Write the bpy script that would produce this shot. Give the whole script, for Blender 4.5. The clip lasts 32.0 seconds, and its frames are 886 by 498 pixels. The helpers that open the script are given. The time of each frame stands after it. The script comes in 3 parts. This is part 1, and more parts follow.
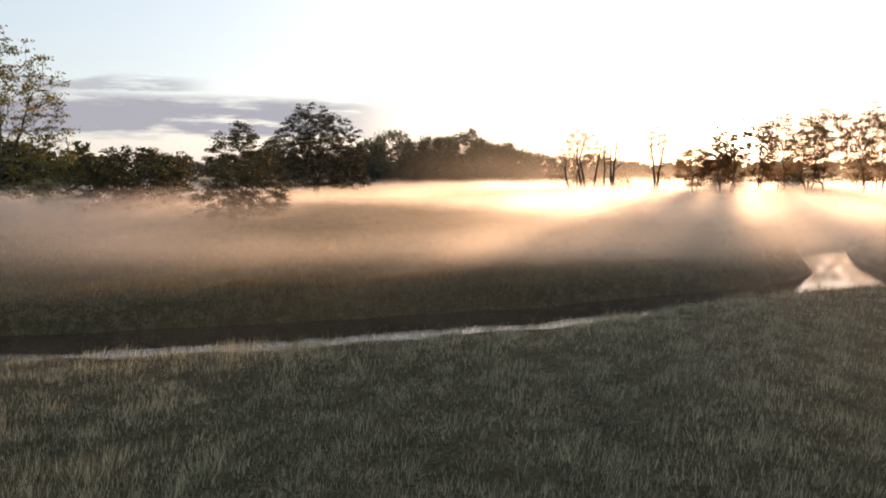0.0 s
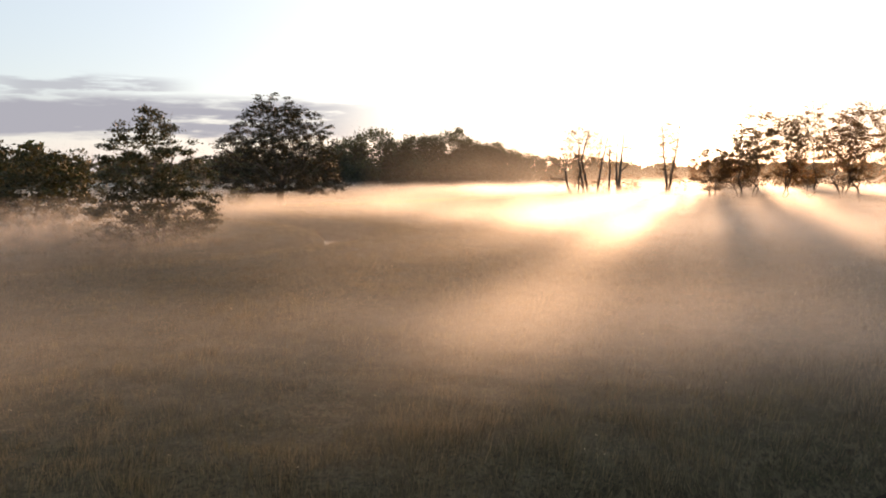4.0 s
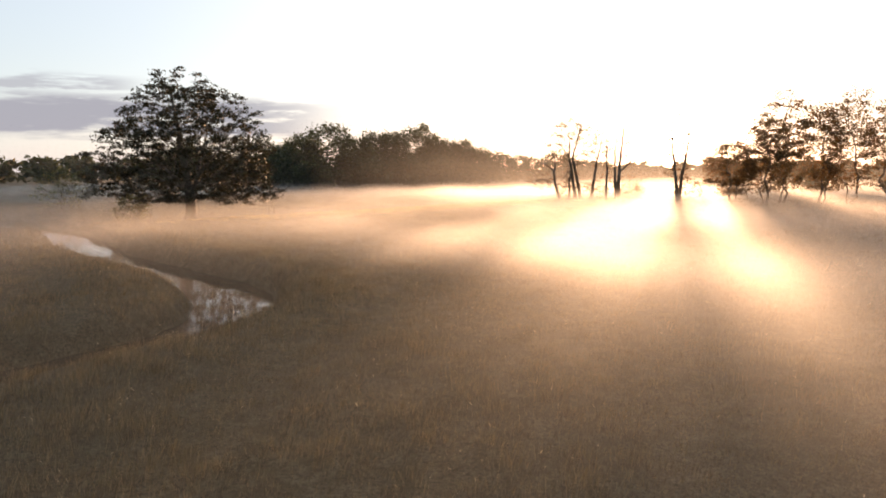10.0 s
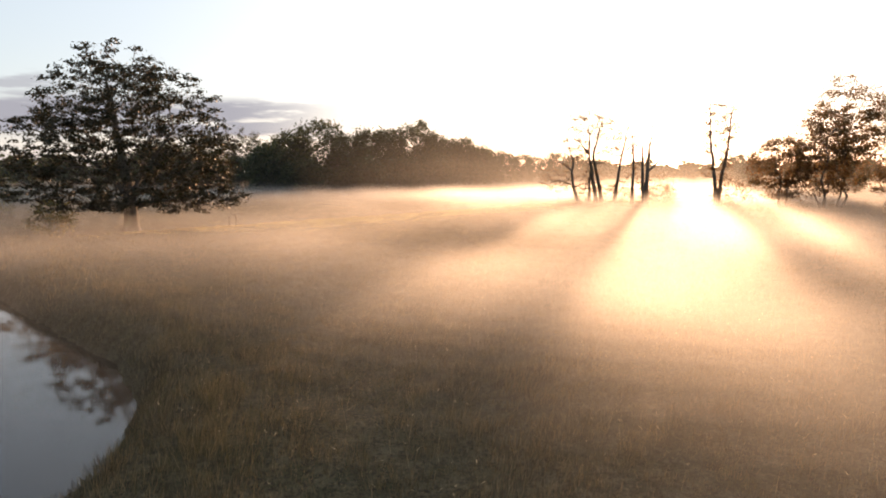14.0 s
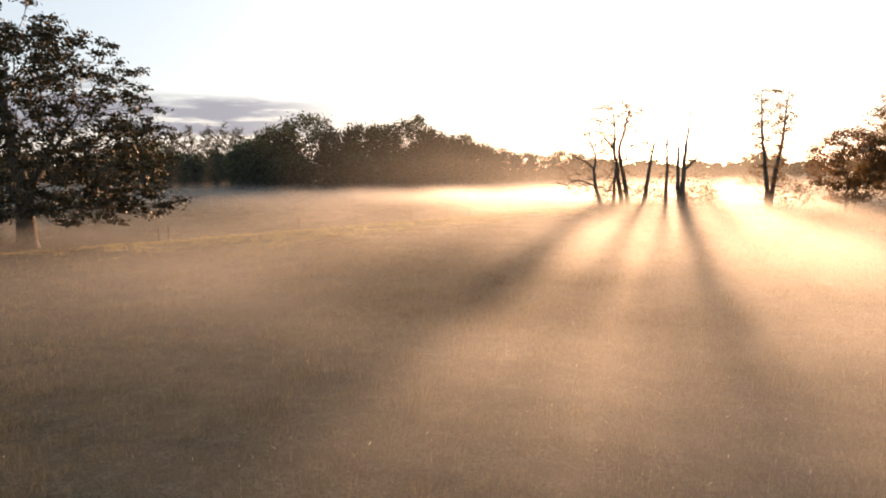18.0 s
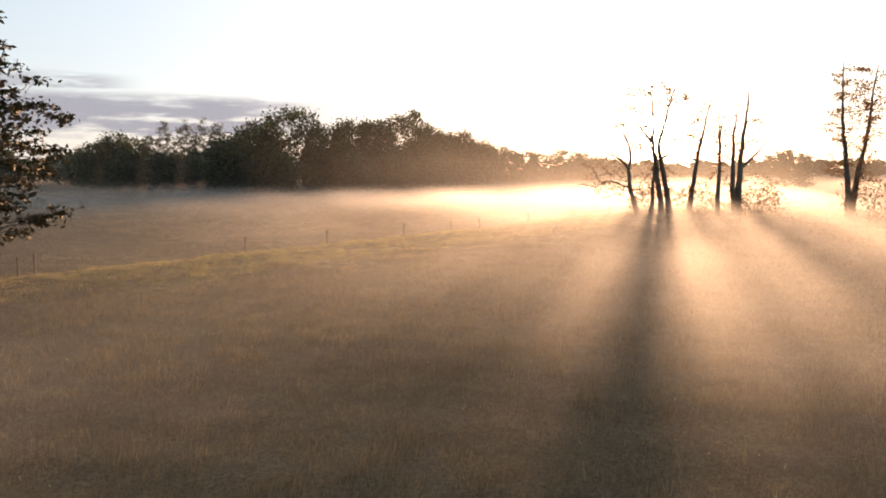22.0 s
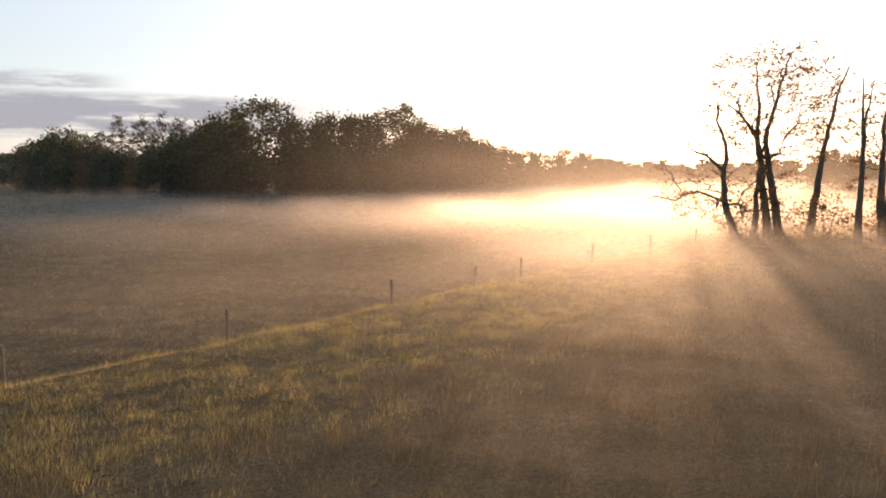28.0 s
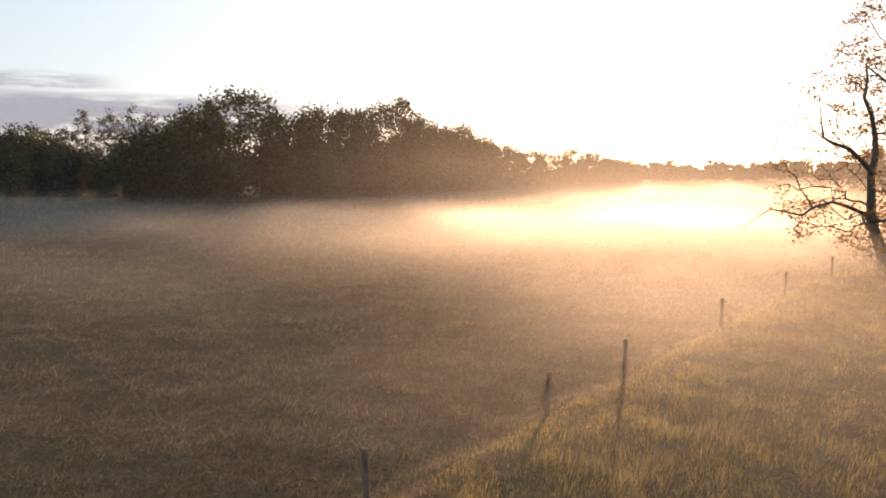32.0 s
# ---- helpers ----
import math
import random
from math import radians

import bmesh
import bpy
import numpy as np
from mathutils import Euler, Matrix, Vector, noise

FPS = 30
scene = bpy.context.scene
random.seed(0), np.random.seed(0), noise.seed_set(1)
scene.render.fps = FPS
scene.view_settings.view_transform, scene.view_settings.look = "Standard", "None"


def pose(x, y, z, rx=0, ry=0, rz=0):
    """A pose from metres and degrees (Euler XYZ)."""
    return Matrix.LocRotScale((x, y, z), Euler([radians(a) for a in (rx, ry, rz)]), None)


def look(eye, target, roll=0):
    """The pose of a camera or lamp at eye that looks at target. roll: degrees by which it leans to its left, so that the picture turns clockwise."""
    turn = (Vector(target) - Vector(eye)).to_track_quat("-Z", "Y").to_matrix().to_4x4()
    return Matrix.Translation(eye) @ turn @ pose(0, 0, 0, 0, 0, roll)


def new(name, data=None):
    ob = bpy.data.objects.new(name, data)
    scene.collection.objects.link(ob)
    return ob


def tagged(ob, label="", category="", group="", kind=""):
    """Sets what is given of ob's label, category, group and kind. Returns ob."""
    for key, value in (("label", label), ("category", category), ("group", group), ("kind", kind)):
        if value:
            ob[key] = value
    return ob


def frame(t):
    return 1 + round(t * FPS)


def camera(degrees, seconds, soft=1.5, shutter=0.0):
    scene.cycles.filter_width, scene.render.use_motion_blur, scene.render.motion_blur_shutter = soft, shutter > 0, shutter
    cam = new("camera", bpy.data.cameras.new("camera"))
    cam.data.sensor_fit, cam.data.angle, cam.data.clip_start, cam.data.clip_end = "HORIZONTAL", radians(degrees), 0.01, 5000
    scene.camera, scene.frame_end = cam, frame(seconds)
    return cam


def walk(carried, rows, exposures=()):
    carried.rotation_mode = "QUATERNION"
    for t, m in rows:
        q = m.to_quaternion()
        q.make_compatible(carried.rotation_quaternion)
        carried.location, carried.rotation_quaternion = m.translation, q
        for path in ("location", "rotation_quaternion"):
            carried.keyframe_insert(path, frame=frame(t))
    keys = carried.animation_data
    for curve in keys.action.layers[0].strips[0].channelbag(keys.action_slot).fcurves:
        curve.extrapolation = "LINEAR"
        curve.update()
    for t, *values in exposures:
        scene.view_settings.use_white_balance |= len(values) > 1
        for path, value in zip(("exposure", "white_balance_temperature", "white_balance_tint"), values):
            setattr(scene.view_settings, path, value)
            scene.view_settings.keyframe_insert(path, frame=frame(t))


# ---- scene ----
FOV = 65.0
cam = camera(FOV, 32.0, soft=1.9)
METRES, EYE, TILT, LEAN, TURN = 165.0, 7.0, -6.5, 0.0, 0.0
ROWS = [
    (0.0, 0.0, 0.0, 0.0, -0.0, 0.0, -0.0),
    (0.5, -0.0006, 0.0173, 0.0024, -0.35, 0.01, 0.03),
    (1.0, -0.0011, 0.0346, 0.0048, -0.49, 0.03, 0.04),
    (1.5, -0.0016, 0.0519, 0.0071, -0.6, 0.05, 0.04),
    (2.0, -0.0019, 0.0692, 0.0093, -0.69, 0.06, 0.08),
    (2.5, -0.0023, 0.0868, 0.0114, -0.78, 0.07, 0.09),
    (4.5, -0.0024, 0.1519, 0.019, -1.65, 0.06, 0.22),
    (5.0, -0.0025, 0.1693, 0.0209, -2.14, 0.07, 0.28),
    (5.5, -0.0032, 0.1868, 0.0229, -2.56, 0.08, 0.32),
    (6.0, -0.0024, 0.2027, 0.0249, -2.87, 0.08, 0.36),
    (6.5, -0.0019, 0.2191, 0.0269, -3.38, 0.07, 0.43),
    (7.0, -0.0016, 0.2351, 0.0287, -3.9, 0.05, 0.5),
    (7.5, -0.0013, 0.2502, 0.0306, -4.1, 0.02, 0.51),
    (8.0, -0.001, 0.2657, 0.0325, -4.19, 0.03, 0.5),
    (8.5, -0.0006, 0.2809, 0.0343, -4.22, 0.03, 0.51),
    (9.0, -0.0001, 0.2958, 0.0361, -4.22, 0.05, 0.57),
    (9.5, 0.0003, 0.3106, 0.038, -4.23, 0.03, 0.59),
    (10.0, 0.0008, 0.3253, 0.0397, -4.26, 0.03, 0.6),
    (10.5, 0.0014, 0.3403, 0.0413, -4.27, 0.04, 0.62),
    (11.0, 0.0019, 0.355, 0.0431, -4.29, 0.04, 0.6),
    (11.5, 0.0024, 0.3699, 0.0447, -4.32, 0.04, 0.61),
    (12.0, 0.0031, 0.3851, 0.0464, -4.34, 0.04, 0.6),
    (12.5, 0.0037, 0.4004, 0.0481, -4.36, 0.04, 0.6),
    (13.0, 0.0043, 0.4153, 0.0499, -4.4, 0.02, 0.6),
    (13.5, 0.0051, 0.4302, 0.0515, -4.43, 0.02, 0.6),
    (14.0, 0.0059, 0.4451, 0.053, -4.44, 0.02, 0.64),
    (14.5, 0.0068, 0.4609, 0.0548, -4.47, 0.01, 0.64),
    (16.5, 0.0116, 0.5185, 0.0609, -4.52, -0.05, 0.57),
    (17.0, 0.0122, 0.5341, 0.0625, -4.56, -0.05, 0.56),
    (17.5, 0.0129, 0.5497, 0.0641, -4.6, -0.06, 0.6),
    (18.0, 0.0136, 0.5653, 0.0657, -4.64, -0.06, 0.62),
    (18.5, 0.0143, 0.5811, 0.0672, -4.68, -0.05, 0.65),
    (19.0, 0.0151, 0.5966, 0.0688, -4.71, -0.06, 0.64),
    (19.5, 0.0159, 0.6121, 0.0704, -4.76, -0.06, 0.63),
    (20.0, 0.0167, 0.6277, 0.0722, -4.81, -0.07, 0.61),
    (20.5, 0.0175, 0.6433, 0.0738, -4.85, -0.04, 0.62),
    (21.0, 0.0182, 0.6586, 0.0754, -4.89, -0.07, 0.6),
    (21.5, 0.0188, 0.6741, 0.0772, -4.94, -0.09, 0.64),
    (22.0, 0.0195, 0.6895, 0.0788, -4.98, -0.07, 0.67),
    (22.5, 0.0202, 0.7048, 0.0806, -5.04, -0.07, 0.67),
    (23.0, 0.0208, 0.7191, 0.0823, -5.1, -0.07, 0.65),
    (23.5, 0.0216, 0.7352, 0.0844, -5.17, -0.06, 0.62),
    (24.0, 0.0222, 0.7502, 0.0864, -5.24, -0.06, 0.63),
    (24.5, 0.023, 0.7651, 0.0883, -5.29, -0.06, 0.64),
    (25.0, 0.0237, 0.7801, 0.0902, -5.35, -0.07, 0.63),
    (25.5, 0.0244, 0.7953, 0.0921, -5.41, -0.07, 0.65),
    (27.5, 0.0252, 0.8542, 0.0995, -5.74, -0.04, 0.69),
    (28.0, 0.026, 0.8695, 0.1015, -5.79, -0.04, 0.67),
    (28.5, 0.0267, 0.8849, 0.1033, -5.85, -0.02, 0.66),
    (29.0, 0.0274, 0.9003, 0.1051, -5.89, -0.01, 0.68),
    (29.5, 0.0282, 0.9158, 0.1068, -5.94, 0.0, 0.67),
    (30.0, 0.029, 0.9312, 0.1086, -5.97, -0.0, 0.69),
    (30.5, 0.0298, 0.9467, 0.1103, -6.01, 0.01, 0.67),
    (31.0, 0.0306, 0.9619, 0.1119, -6.04, 0.02, 0.67),
    (31.5, 0.0314, 0.9772, 0.1135, -6.06, 0.02, 0.69),
    (32.0, 0.0321, 0.9924, 0.1151, -6.07, 0.04, 0.67),
]
EXPOSURES = [(0.0, 1.65, 6900, 18), (32.0, 1.65, 6900, 19)]
walk(cam, [(t, pose(0, 0, EYE, TILT, LEAN, TURN) @ pose(METRES * x, METRES * y, METRES * z, 90 + pitch, roll, yaw)) for t, x, y, z, yaw, pitch, roll in ROWS], EXPOSURES)

# ---------------------------------------------------------------- light
SUN_AZ, SUN_EL = 22.5, 2.9
SUN_DIR = Vector((math.sin(radians(SUN_AZ)) * math.cos(radians(SUN_EL)), math.cos(radians(SUN_AZ)) * math.cos(radians(SUN_EL)), math.sin(radians(SUN_EL))))
sun = new("sun", bpy.data.lights.new("sun", "SUN"))
sun.data.energy, sun.data.angle, sun.data.color = 3.2, radians(1.5), (1.0, 0.59, 0.32)
sun.matrix_world = look(SUN_DIR * 400, (0, 0, 0))


class Nodes:
    """Short hand for a node tree."""

    def __init__(self, tree):
        self.tree = tree
        tree.nodes.clear()

    def add(self, kind, links=(), **values):
        node = self.tree.nodes.new(kind)
        for key, value in values.items():
            setattr(node, key, value)
        for socket, value in links:
            if isinstance(value, bpy.types.NodeSocket):
                self.tree.links.new(value, node.inputs[socket])
            else:
                node.inputs[socket].default_value = value
        return node

    def math(self, op, a, b=0.0, c=0.0, clamp=False):
        return self.add("ShaderNodeMath", [(0, a), (1, b), (2, c)], operation=op, use_clamp=clamp).outputs[0]

    def span(self, v, a, b, c=0.0, d=1.0, smooth=True):
        return self.add("ShaderNodeMapRange", [(0, v), (1, a), (2, b), (3, c), (4, d)], interpolation_type="SMOOTHSTEP" if smooth else "LINEAR").outputs[0]

    def noise(self, vec, scale, detail=3.0, rough=0.55):
        return self.add("ShaderNodeTexNoise", [("Vector", vec), ("Scale", scale), ("Detail", detail), ("Roughness", rough)]).outputs[0]

    def mix(self, f, a, b, blend="MIX"):
        n = self.add("ShaderNodeMix", data_type="RGBA", blend_type=blend)
        for key, value in ((0, f), (6, a), (7, b)):
            if isinstance(value, bpy.types.NodeSocket):
                self.tree.links.new(value, n.inputs[key])
            else:
                n.inputs[key].default_value = (*value, 1) if isinstance(value, tuple) else value
        return n.outputs[2]


# sky: a clear dawn with a glow round the sun and one long low bank of cloud to the north-west
world = bpy.data.worlds.new("sky")
scene.world = world
world.use_nodes = True
n = Nodes(world.node_tree)
sky = n.add("ShaderNodeTexSky", sky_type="NISHITA", sun_disc=False, sun_elevation=radians(SUN_EL), sun_rotation=radians(SUN_AZ), air_density=1.0, dust_density=0.6, ozone_density=1.5)
way = n.add("ShaderNodeTexCoord").outputs["Generated"]
toward = n.add("ShaderNodeVectorMath", [(0, way), (1, SUN_DIR)], operation="DOT_PRODUCT").outputs["Value"]
angle = n.math("ARCCOSINE", n.math("MINIMUM", toward, 0.999999))
disc = n.math("MULTIPLY", n.math("EXPONENT", n.math("MULTIPLY", n.math("MULTIPLY", angle, angle), -1600.0)), 14.0)
near = n.math("MULTIPLY", n.math("EXPONENT", n.math("MULTIPLY", angle, -11.0)), 1.5)
wide = n.math("MULTIPLY", n.math("EXPONENT", n.math("MULTIPLY", angle, -3.4)), 0.62)
sx, sy, sz = n.add("ShaderNodeSeparateXYZ", [(0, way)]).outputs
azim = n.math("ARCTAN2", sx, sy)
elev = n.math("ARCSINE", sz)
glow = n.mix(1.0, n.mix(1.0, n.mix(disc, (0, 0, 0), (1.0, 0.86, 0.6)), n.mix(near, (0, 0, 0), (1.0, 0.8, 0.5)), "ADD"), n.mix(wide, (0, 0, 0), (1.0, 0.97, 0.93)), "ADD")
for node in n.tree.nodes:
    if node.bl_idname == "ShaderNodeMix":
        node.clamp_factor = False
base = n.mix(1.0, n.mix(1.0, sky.outputs[0], (0.036, 0.036, 0.036), "MULTIPLY"), (0.135, 0.172, 0.205), "ADD")
base = n.mix(1.0, base, glow, "ADD")
cvec = n.add("ShaderNodeCombineXYZ", [(0, n.math("MULTIPLY", azim, 5.0)), (1, n.math("MULTIPLY", elev, 38.0)), (2, 3.7)]).outputs[0]
puff = n.noise(cvec, 1.5, 5.0, 0.55)
edge = n.math("MULTIPLY", n.math("SUBTRACT", puff, 0.5), 0.05)
lift = n.math("ADD", elev, edge)
bank = n.math("MULTIPLY", n.span(lift, 0.040, 0.052), n.span(lift, 0.100, 0.086))
veil = n.math("MULTIPLY", n.math("MULTIPLY", n.span(lift, 0.094, 0.100), n.span(lift, 0.120, 0.110)), n.math("MULTIPLY", n.span(azim, -0.60, -0.50), n.span(azim, -0.30, -0.38)))
bank = n.math("MULTIPLY", n.math("MAXIMUM", bank, n.math("MULTIPLY", veil, 0.7)), n.span(azim, 0.02, -0.22))
bank = n.math("MULTIPLY", bank, n.span(puff, 0.31, 0.46))
out = n.mix(n.math("MULTIPLY", bank, 0.95), base, (0.128, 0.136, 0.156))
bg = n.add("ShaderNodeBackground", [("Color", out), ("Strength", 1.0)])
n.add("ShaderNodeOutputWorld", [(0, bg.outputs[0])])
scene.cycles.transparent_max_bounces = 110


# ---------------------------------------------------------------- materials
def material(name):
    m = bpy.data.materials.new(name)
    m.use_nodes = True
    return m, Nodes(m.node_tree)


def place(n):
    return n.add("ShaderNodeNewGeometry").outputs["Position"]


def finish(n, shader):
    n.add("ShaderNodeOutputMaterial", [(0, shader)])


def leafy(name, dark, light, dry, tuft=0.35, clear=0.45):
    """Thin leaves or blades: they shade and glow through; colour drifts by patch and by leaf."""
    m, n = material(name)
    pos = place(n)
    each = n.add("ShaderNodeNewGeometry").outputs["Random Per Island"]
    patch = n.span(n.math("ADD", n.math("MULTIPLY", n.noise(pos, tuft, 4.0, 0.6), 0.5), n.math("MULTIPLY", n.noise(pos, tuft * 3.3, 3.0, 0.6), 0.5)), 0.42, 0.58)
    hue = n.mix(patch, dark, light)
    hue = n.mix(n.span(n.math("ADD", n.math("MULTIPLY", each, 0.6), n.math("MULTIPLY", n.noise(pos, tuft * 0.31, 3.0), 0.9)), 0.62, 0.95), hue, dry)
    hue = n.mix(1.0, hue, n.mix(each, (0.7, 0.7, 0.7), (1.25, 1.2, 1.1)), "MULTIPLY")
    front = n.add("ShaderNodeBsdfPrincipled", [("Base Color", hue), ("Roughness", 0.6), ("Specular IOR Level", 0.3)]).outputs[0]
    back = n.add("ShaderNodeBsdfTranslucent", [("Color", n.mix(1.0, hue, (1.15, 1.25, 1.0), "MULTIPLY"))]).outputs[0]
    finish(n, n.add("ShaderNodeMixShader", [(0, clear), (1, front), (2, back)]).outputs[0])
    return m


def barky(name, dark, light):
    m, n = material(name)
    pos = place(n)
    vec = n.add("ShaderNodeVectorMath", [(0, pos), (1, (6.0, 6.0, 1.2))], operation="MULTIPLY").outputs[0]
    grain = n.noise(vec, 1.6, 5.0, 0.65)
    hue = n.mix(n.span(grain, 0.35, 0.65), dark, light)
    hue = n.mix(n.span(n.noise(pos, 0.7, 3.0), 0.5, 0.75, 0.0, 0.5), hue, (0.09, 0.11, 0.06))
    bump = n.add("ShaderNodeBump", [("Strength", 0.7), ("Distance", 0.05), ("Height", grain)]).outputs[0]
    finish(n, n.add("ShaderNodeBsdfPrincipled", [("Base Color", hue), ("Roughness", 0.9), ("Normal", bump)]).outputs[0])
    return m


def soil(name):
    m, n = material(name)
    pos = place(n)
    big, mid, fine = n.noise(pos, 0.05, 4.0), n.noise(pos, 1.7, 5.0, 0.65), n.noise(pos, 9.0, 5.0, 0.75)
    hue = n.mix(n.span(big, 0.4, 0.62), (0.034, 0.038, 0.017), (0.062, 0.050, 0.026))
    hue = n.mix(n.span(mid, 0.42, 0.62), hue, (0.085, 0.074, 0.042))
    hue = n.mix(n.span(fine, 0.42, 0.62), hue, (0.016, 0.016, 0.009))
    hue = n.mix(n.span(n.noise(pos, 23.0, 3.0, 0.7), 0.52, 0.68, 0.0, 0.7), hue, (0.12, 0.104, 0.062))
    bump = n.add("ShaderNodeBump", [("Strength", 0.9), ("Distance", 0.25), ("Height", n.math("ADD", mid, n.math("MULTIPLY", fine, 0.4)))]).outputs[0]
    finish(n, n.add("ShaderNodeBsdfPrincipled", [("Base Color", hue), ("Roughness", 0.95), ("Specular IOR Level", 0.1), ("Normal", bump)]).outputs[0])
    return m


def watery(name):
    m, n = material(name)
    pos = place(n)
    vec = n.add("ShaderNodeVectorMath", [(0, pos), (1, (1.0, 0.6, 1.0))], operation="MULTIPLY").outputs[0]
    bump = n.add("ShaderNodeBump", [("Strength", 0.05), ("Distance", 0.04), ("Height", n.noise(vec, 1.4, 3.0))]).outputs[0]
    hue = n.mix(n.span(n.noise(pos, 0.2, 3.0), 0.35, 0.7), (0.012, 0.012, 0.010), (0.028, 0.024, 0.017))
    finish(n, n.add("ShaderNodeBsdfPrincipled", [("Base Color", hue), ("Roughness", 0.035), ("IOR", 1.33), ("Specular IOR Level", 0.6), ("Normal", bump)]).outputs[0])
    return m


def misty(name, thick):
    """A thin drifting veil: mostly clear, the rest passes the light on, mostly straight ahead. How dense it is stands in the mesh."""
    m, n = material(name)
    alpha = n.math("MULTIPLY", n.add("ShaderNodeAttribute", attribute_name="mistiness").outputs["Fac"], thick, clamp=True)
    veil = n.add("ShaderNodeBsdfTranslucent", [("Color", (0.66, 0.66, 0.66, 1))]).outputs[0]
    ahead = n.add("ShaderNodeBsdfRefraction", [("Color", (1, 1, 1, 1)), ("Roughness", 1.0), ("IOR", 1.6)]).outputs[0]
    straight = n.add("ShaderNodeBsdfRefraction", [("Color", (1, 1, 1, 1)), ("Roughness", 0.85), ("IOR", 1.25)]).outputs[0]
    white = n.add("ShaderNodeBsdfDiffuse", [("Color", (0.95, 0.95, 0.95, 1))]).outputs[0]
    lit = n.add("ShaderNodeMixShader", [(0, 0.07), (1, ahead), (2, straight)]).outputs[0]
    lit = n.add("ShaderNodeMixShader", [(0, 0.38), (1, veil), (2, lit)]).outputs[0]
    lit = n.add("ShaderNodeMixShader", [(0, 0.10), (1, lit), (2, white)]).outputs[0]
    clear = n.add("ShaderNodeBsdfTransparent").outputs[0]
    finish(n, n.add("ShaderNodeMixShader", [(0, alpha), (1, clear), (2, lit)]).outputs[0])
    return m


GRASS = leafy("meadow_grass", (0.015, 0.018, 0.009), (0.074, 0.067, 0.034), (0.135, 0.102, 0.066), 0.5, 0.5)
# grey-green with dew, and its colour lifted to paint in the sky light
SKYLIT_DEWY = leafy("skylit_dewy_grass", (0.085, 0.098, 0.074), (0.24, 0.24, 0.20), (0.33, 0.30, 0.26), 0.5, 0.5)
LUSH = leafy("bank_grass", (0.040, 0.050, 0.018), (0.23, 0.205, 0.072), (0.33, 0.25, 0.125), 0.7, 0.62)
PASTURE = leafy("grazed_grass", (0.038, 0.035, 0.026), (0.115, 0.098, 0.078), (0.20, 0.172, 0.14), 0.9, 0.5)
STRAW = leafy("seed_stalks", (0.12, 0.085, 0.05), (0.18, 0.135, 0.08), (0.24, 0.19, 0.12), 0.5, 0.25)
PLUME = leafy("seed_heads", (0.22, 0.17, 0.11), (0.32, 0.26, 0.18), (0.40, 0.33, 0.25), 0.5, 0.4)
REED = leafy("reed_blades", (0.035, 0.035, 0.018), (0.07, 0.06, 0.03), (0.10, 0.08, 0.045), 0.6, 0.3)
OAK = leafy("oak_leaves", (0.014, 0.017, 0.007), (0.026, 0.027, 0.010), (0.040, 0.029, 0.013), 0.5, 0.22)
ALDER = leafy("alder_leaves", (0.024, 0.032, 0.012), (0.040, 0.043, 0.015), (0.056, 0.044, 0.018), 0.5, 0.28)
WILLOW = leafy("willow_leaves", (0.06, 0.07, 0.025), (0.11, 0.115, 0.035), (0.14, 0.11, 0.04), 0.4, 0.45)
WOODS = leafy("woodland_leaves", (0.022, 0.036, 0.012), (0.045, 0.060, 0.018), (0.06, 0.060, 0.022), 0.25, 0.35)
RUSSET = leafy("russet_leaves", (0.085, 0.058, 0.026), (0.135, 0.085, 0.036), (0.17, 0.085, 0.040), 0.4, 0.65)
BARK = barky("bark", (0.045, 0.036, 0.028), (0.11, 0.09, 0.07))
GREYWOOD = barky("dead_wood", (0.06, 0.048, 0.038), (0.14, 0.115, 0.09))
POSTWOOD = barky("post_wood", (0.08, 0.06, 0.045), (0.17, 0.135, 0.10))
SOIL = soil("meadow_soil")
WATER = watery("stream_water")
MIST = misty("mist", 0.078)


# ---------------------------------------------------------------- ground and water
REACH_A = [(-160, 6, 3), (-90, 14, 3), (-45, 20, 3.4), (-20, 24.5, 3.8), (-8, 27.2, 3.9), (1, 29.8, 3.9), (8, 33.0, 3.2), (14.5, 36.4, 2.6), (20, 38.6, 2.9), (25, 41.6, 3.2), (28.3, 48, 2.3), (30.5, 55, 1.9), (35, 62, 1.9), (48, 67, 2.2), (90, 66, 2.6), (170, 72, 3)]
REACH_B = [(-190, 30, 2.4), (-100, 44, 2.4), (-58, 52, 2.4), (-38, 60.5, 2.4), (-24, 69, 2.4), (-13, 79, 2.1), (-8.4, 87.5, 1.9), (-9.4, 95.5, 2.3), (-15.4, 104.5, 2.2), (-25, 116, 2.4), (-36, 134, 2.4), (-48, 147, 2.4), (-70, 162, 2.4), (-82, 185, 2.4), (-70, 212, 2.4), (-80, 240, 2.4), (-140, 262, 2.4)]
FENCE = [(-60, 118), (-30, 144), (-17.3, 155.3), (-6.7, 165.8), (-1.2, 170.8), (5.2, 177.5), (9.9, 182.2), (13.2, 185.3), (19.6, 191.5), (26.5, 198), (33, 203.6), (60, 214), (120, 226), (260, 240)]


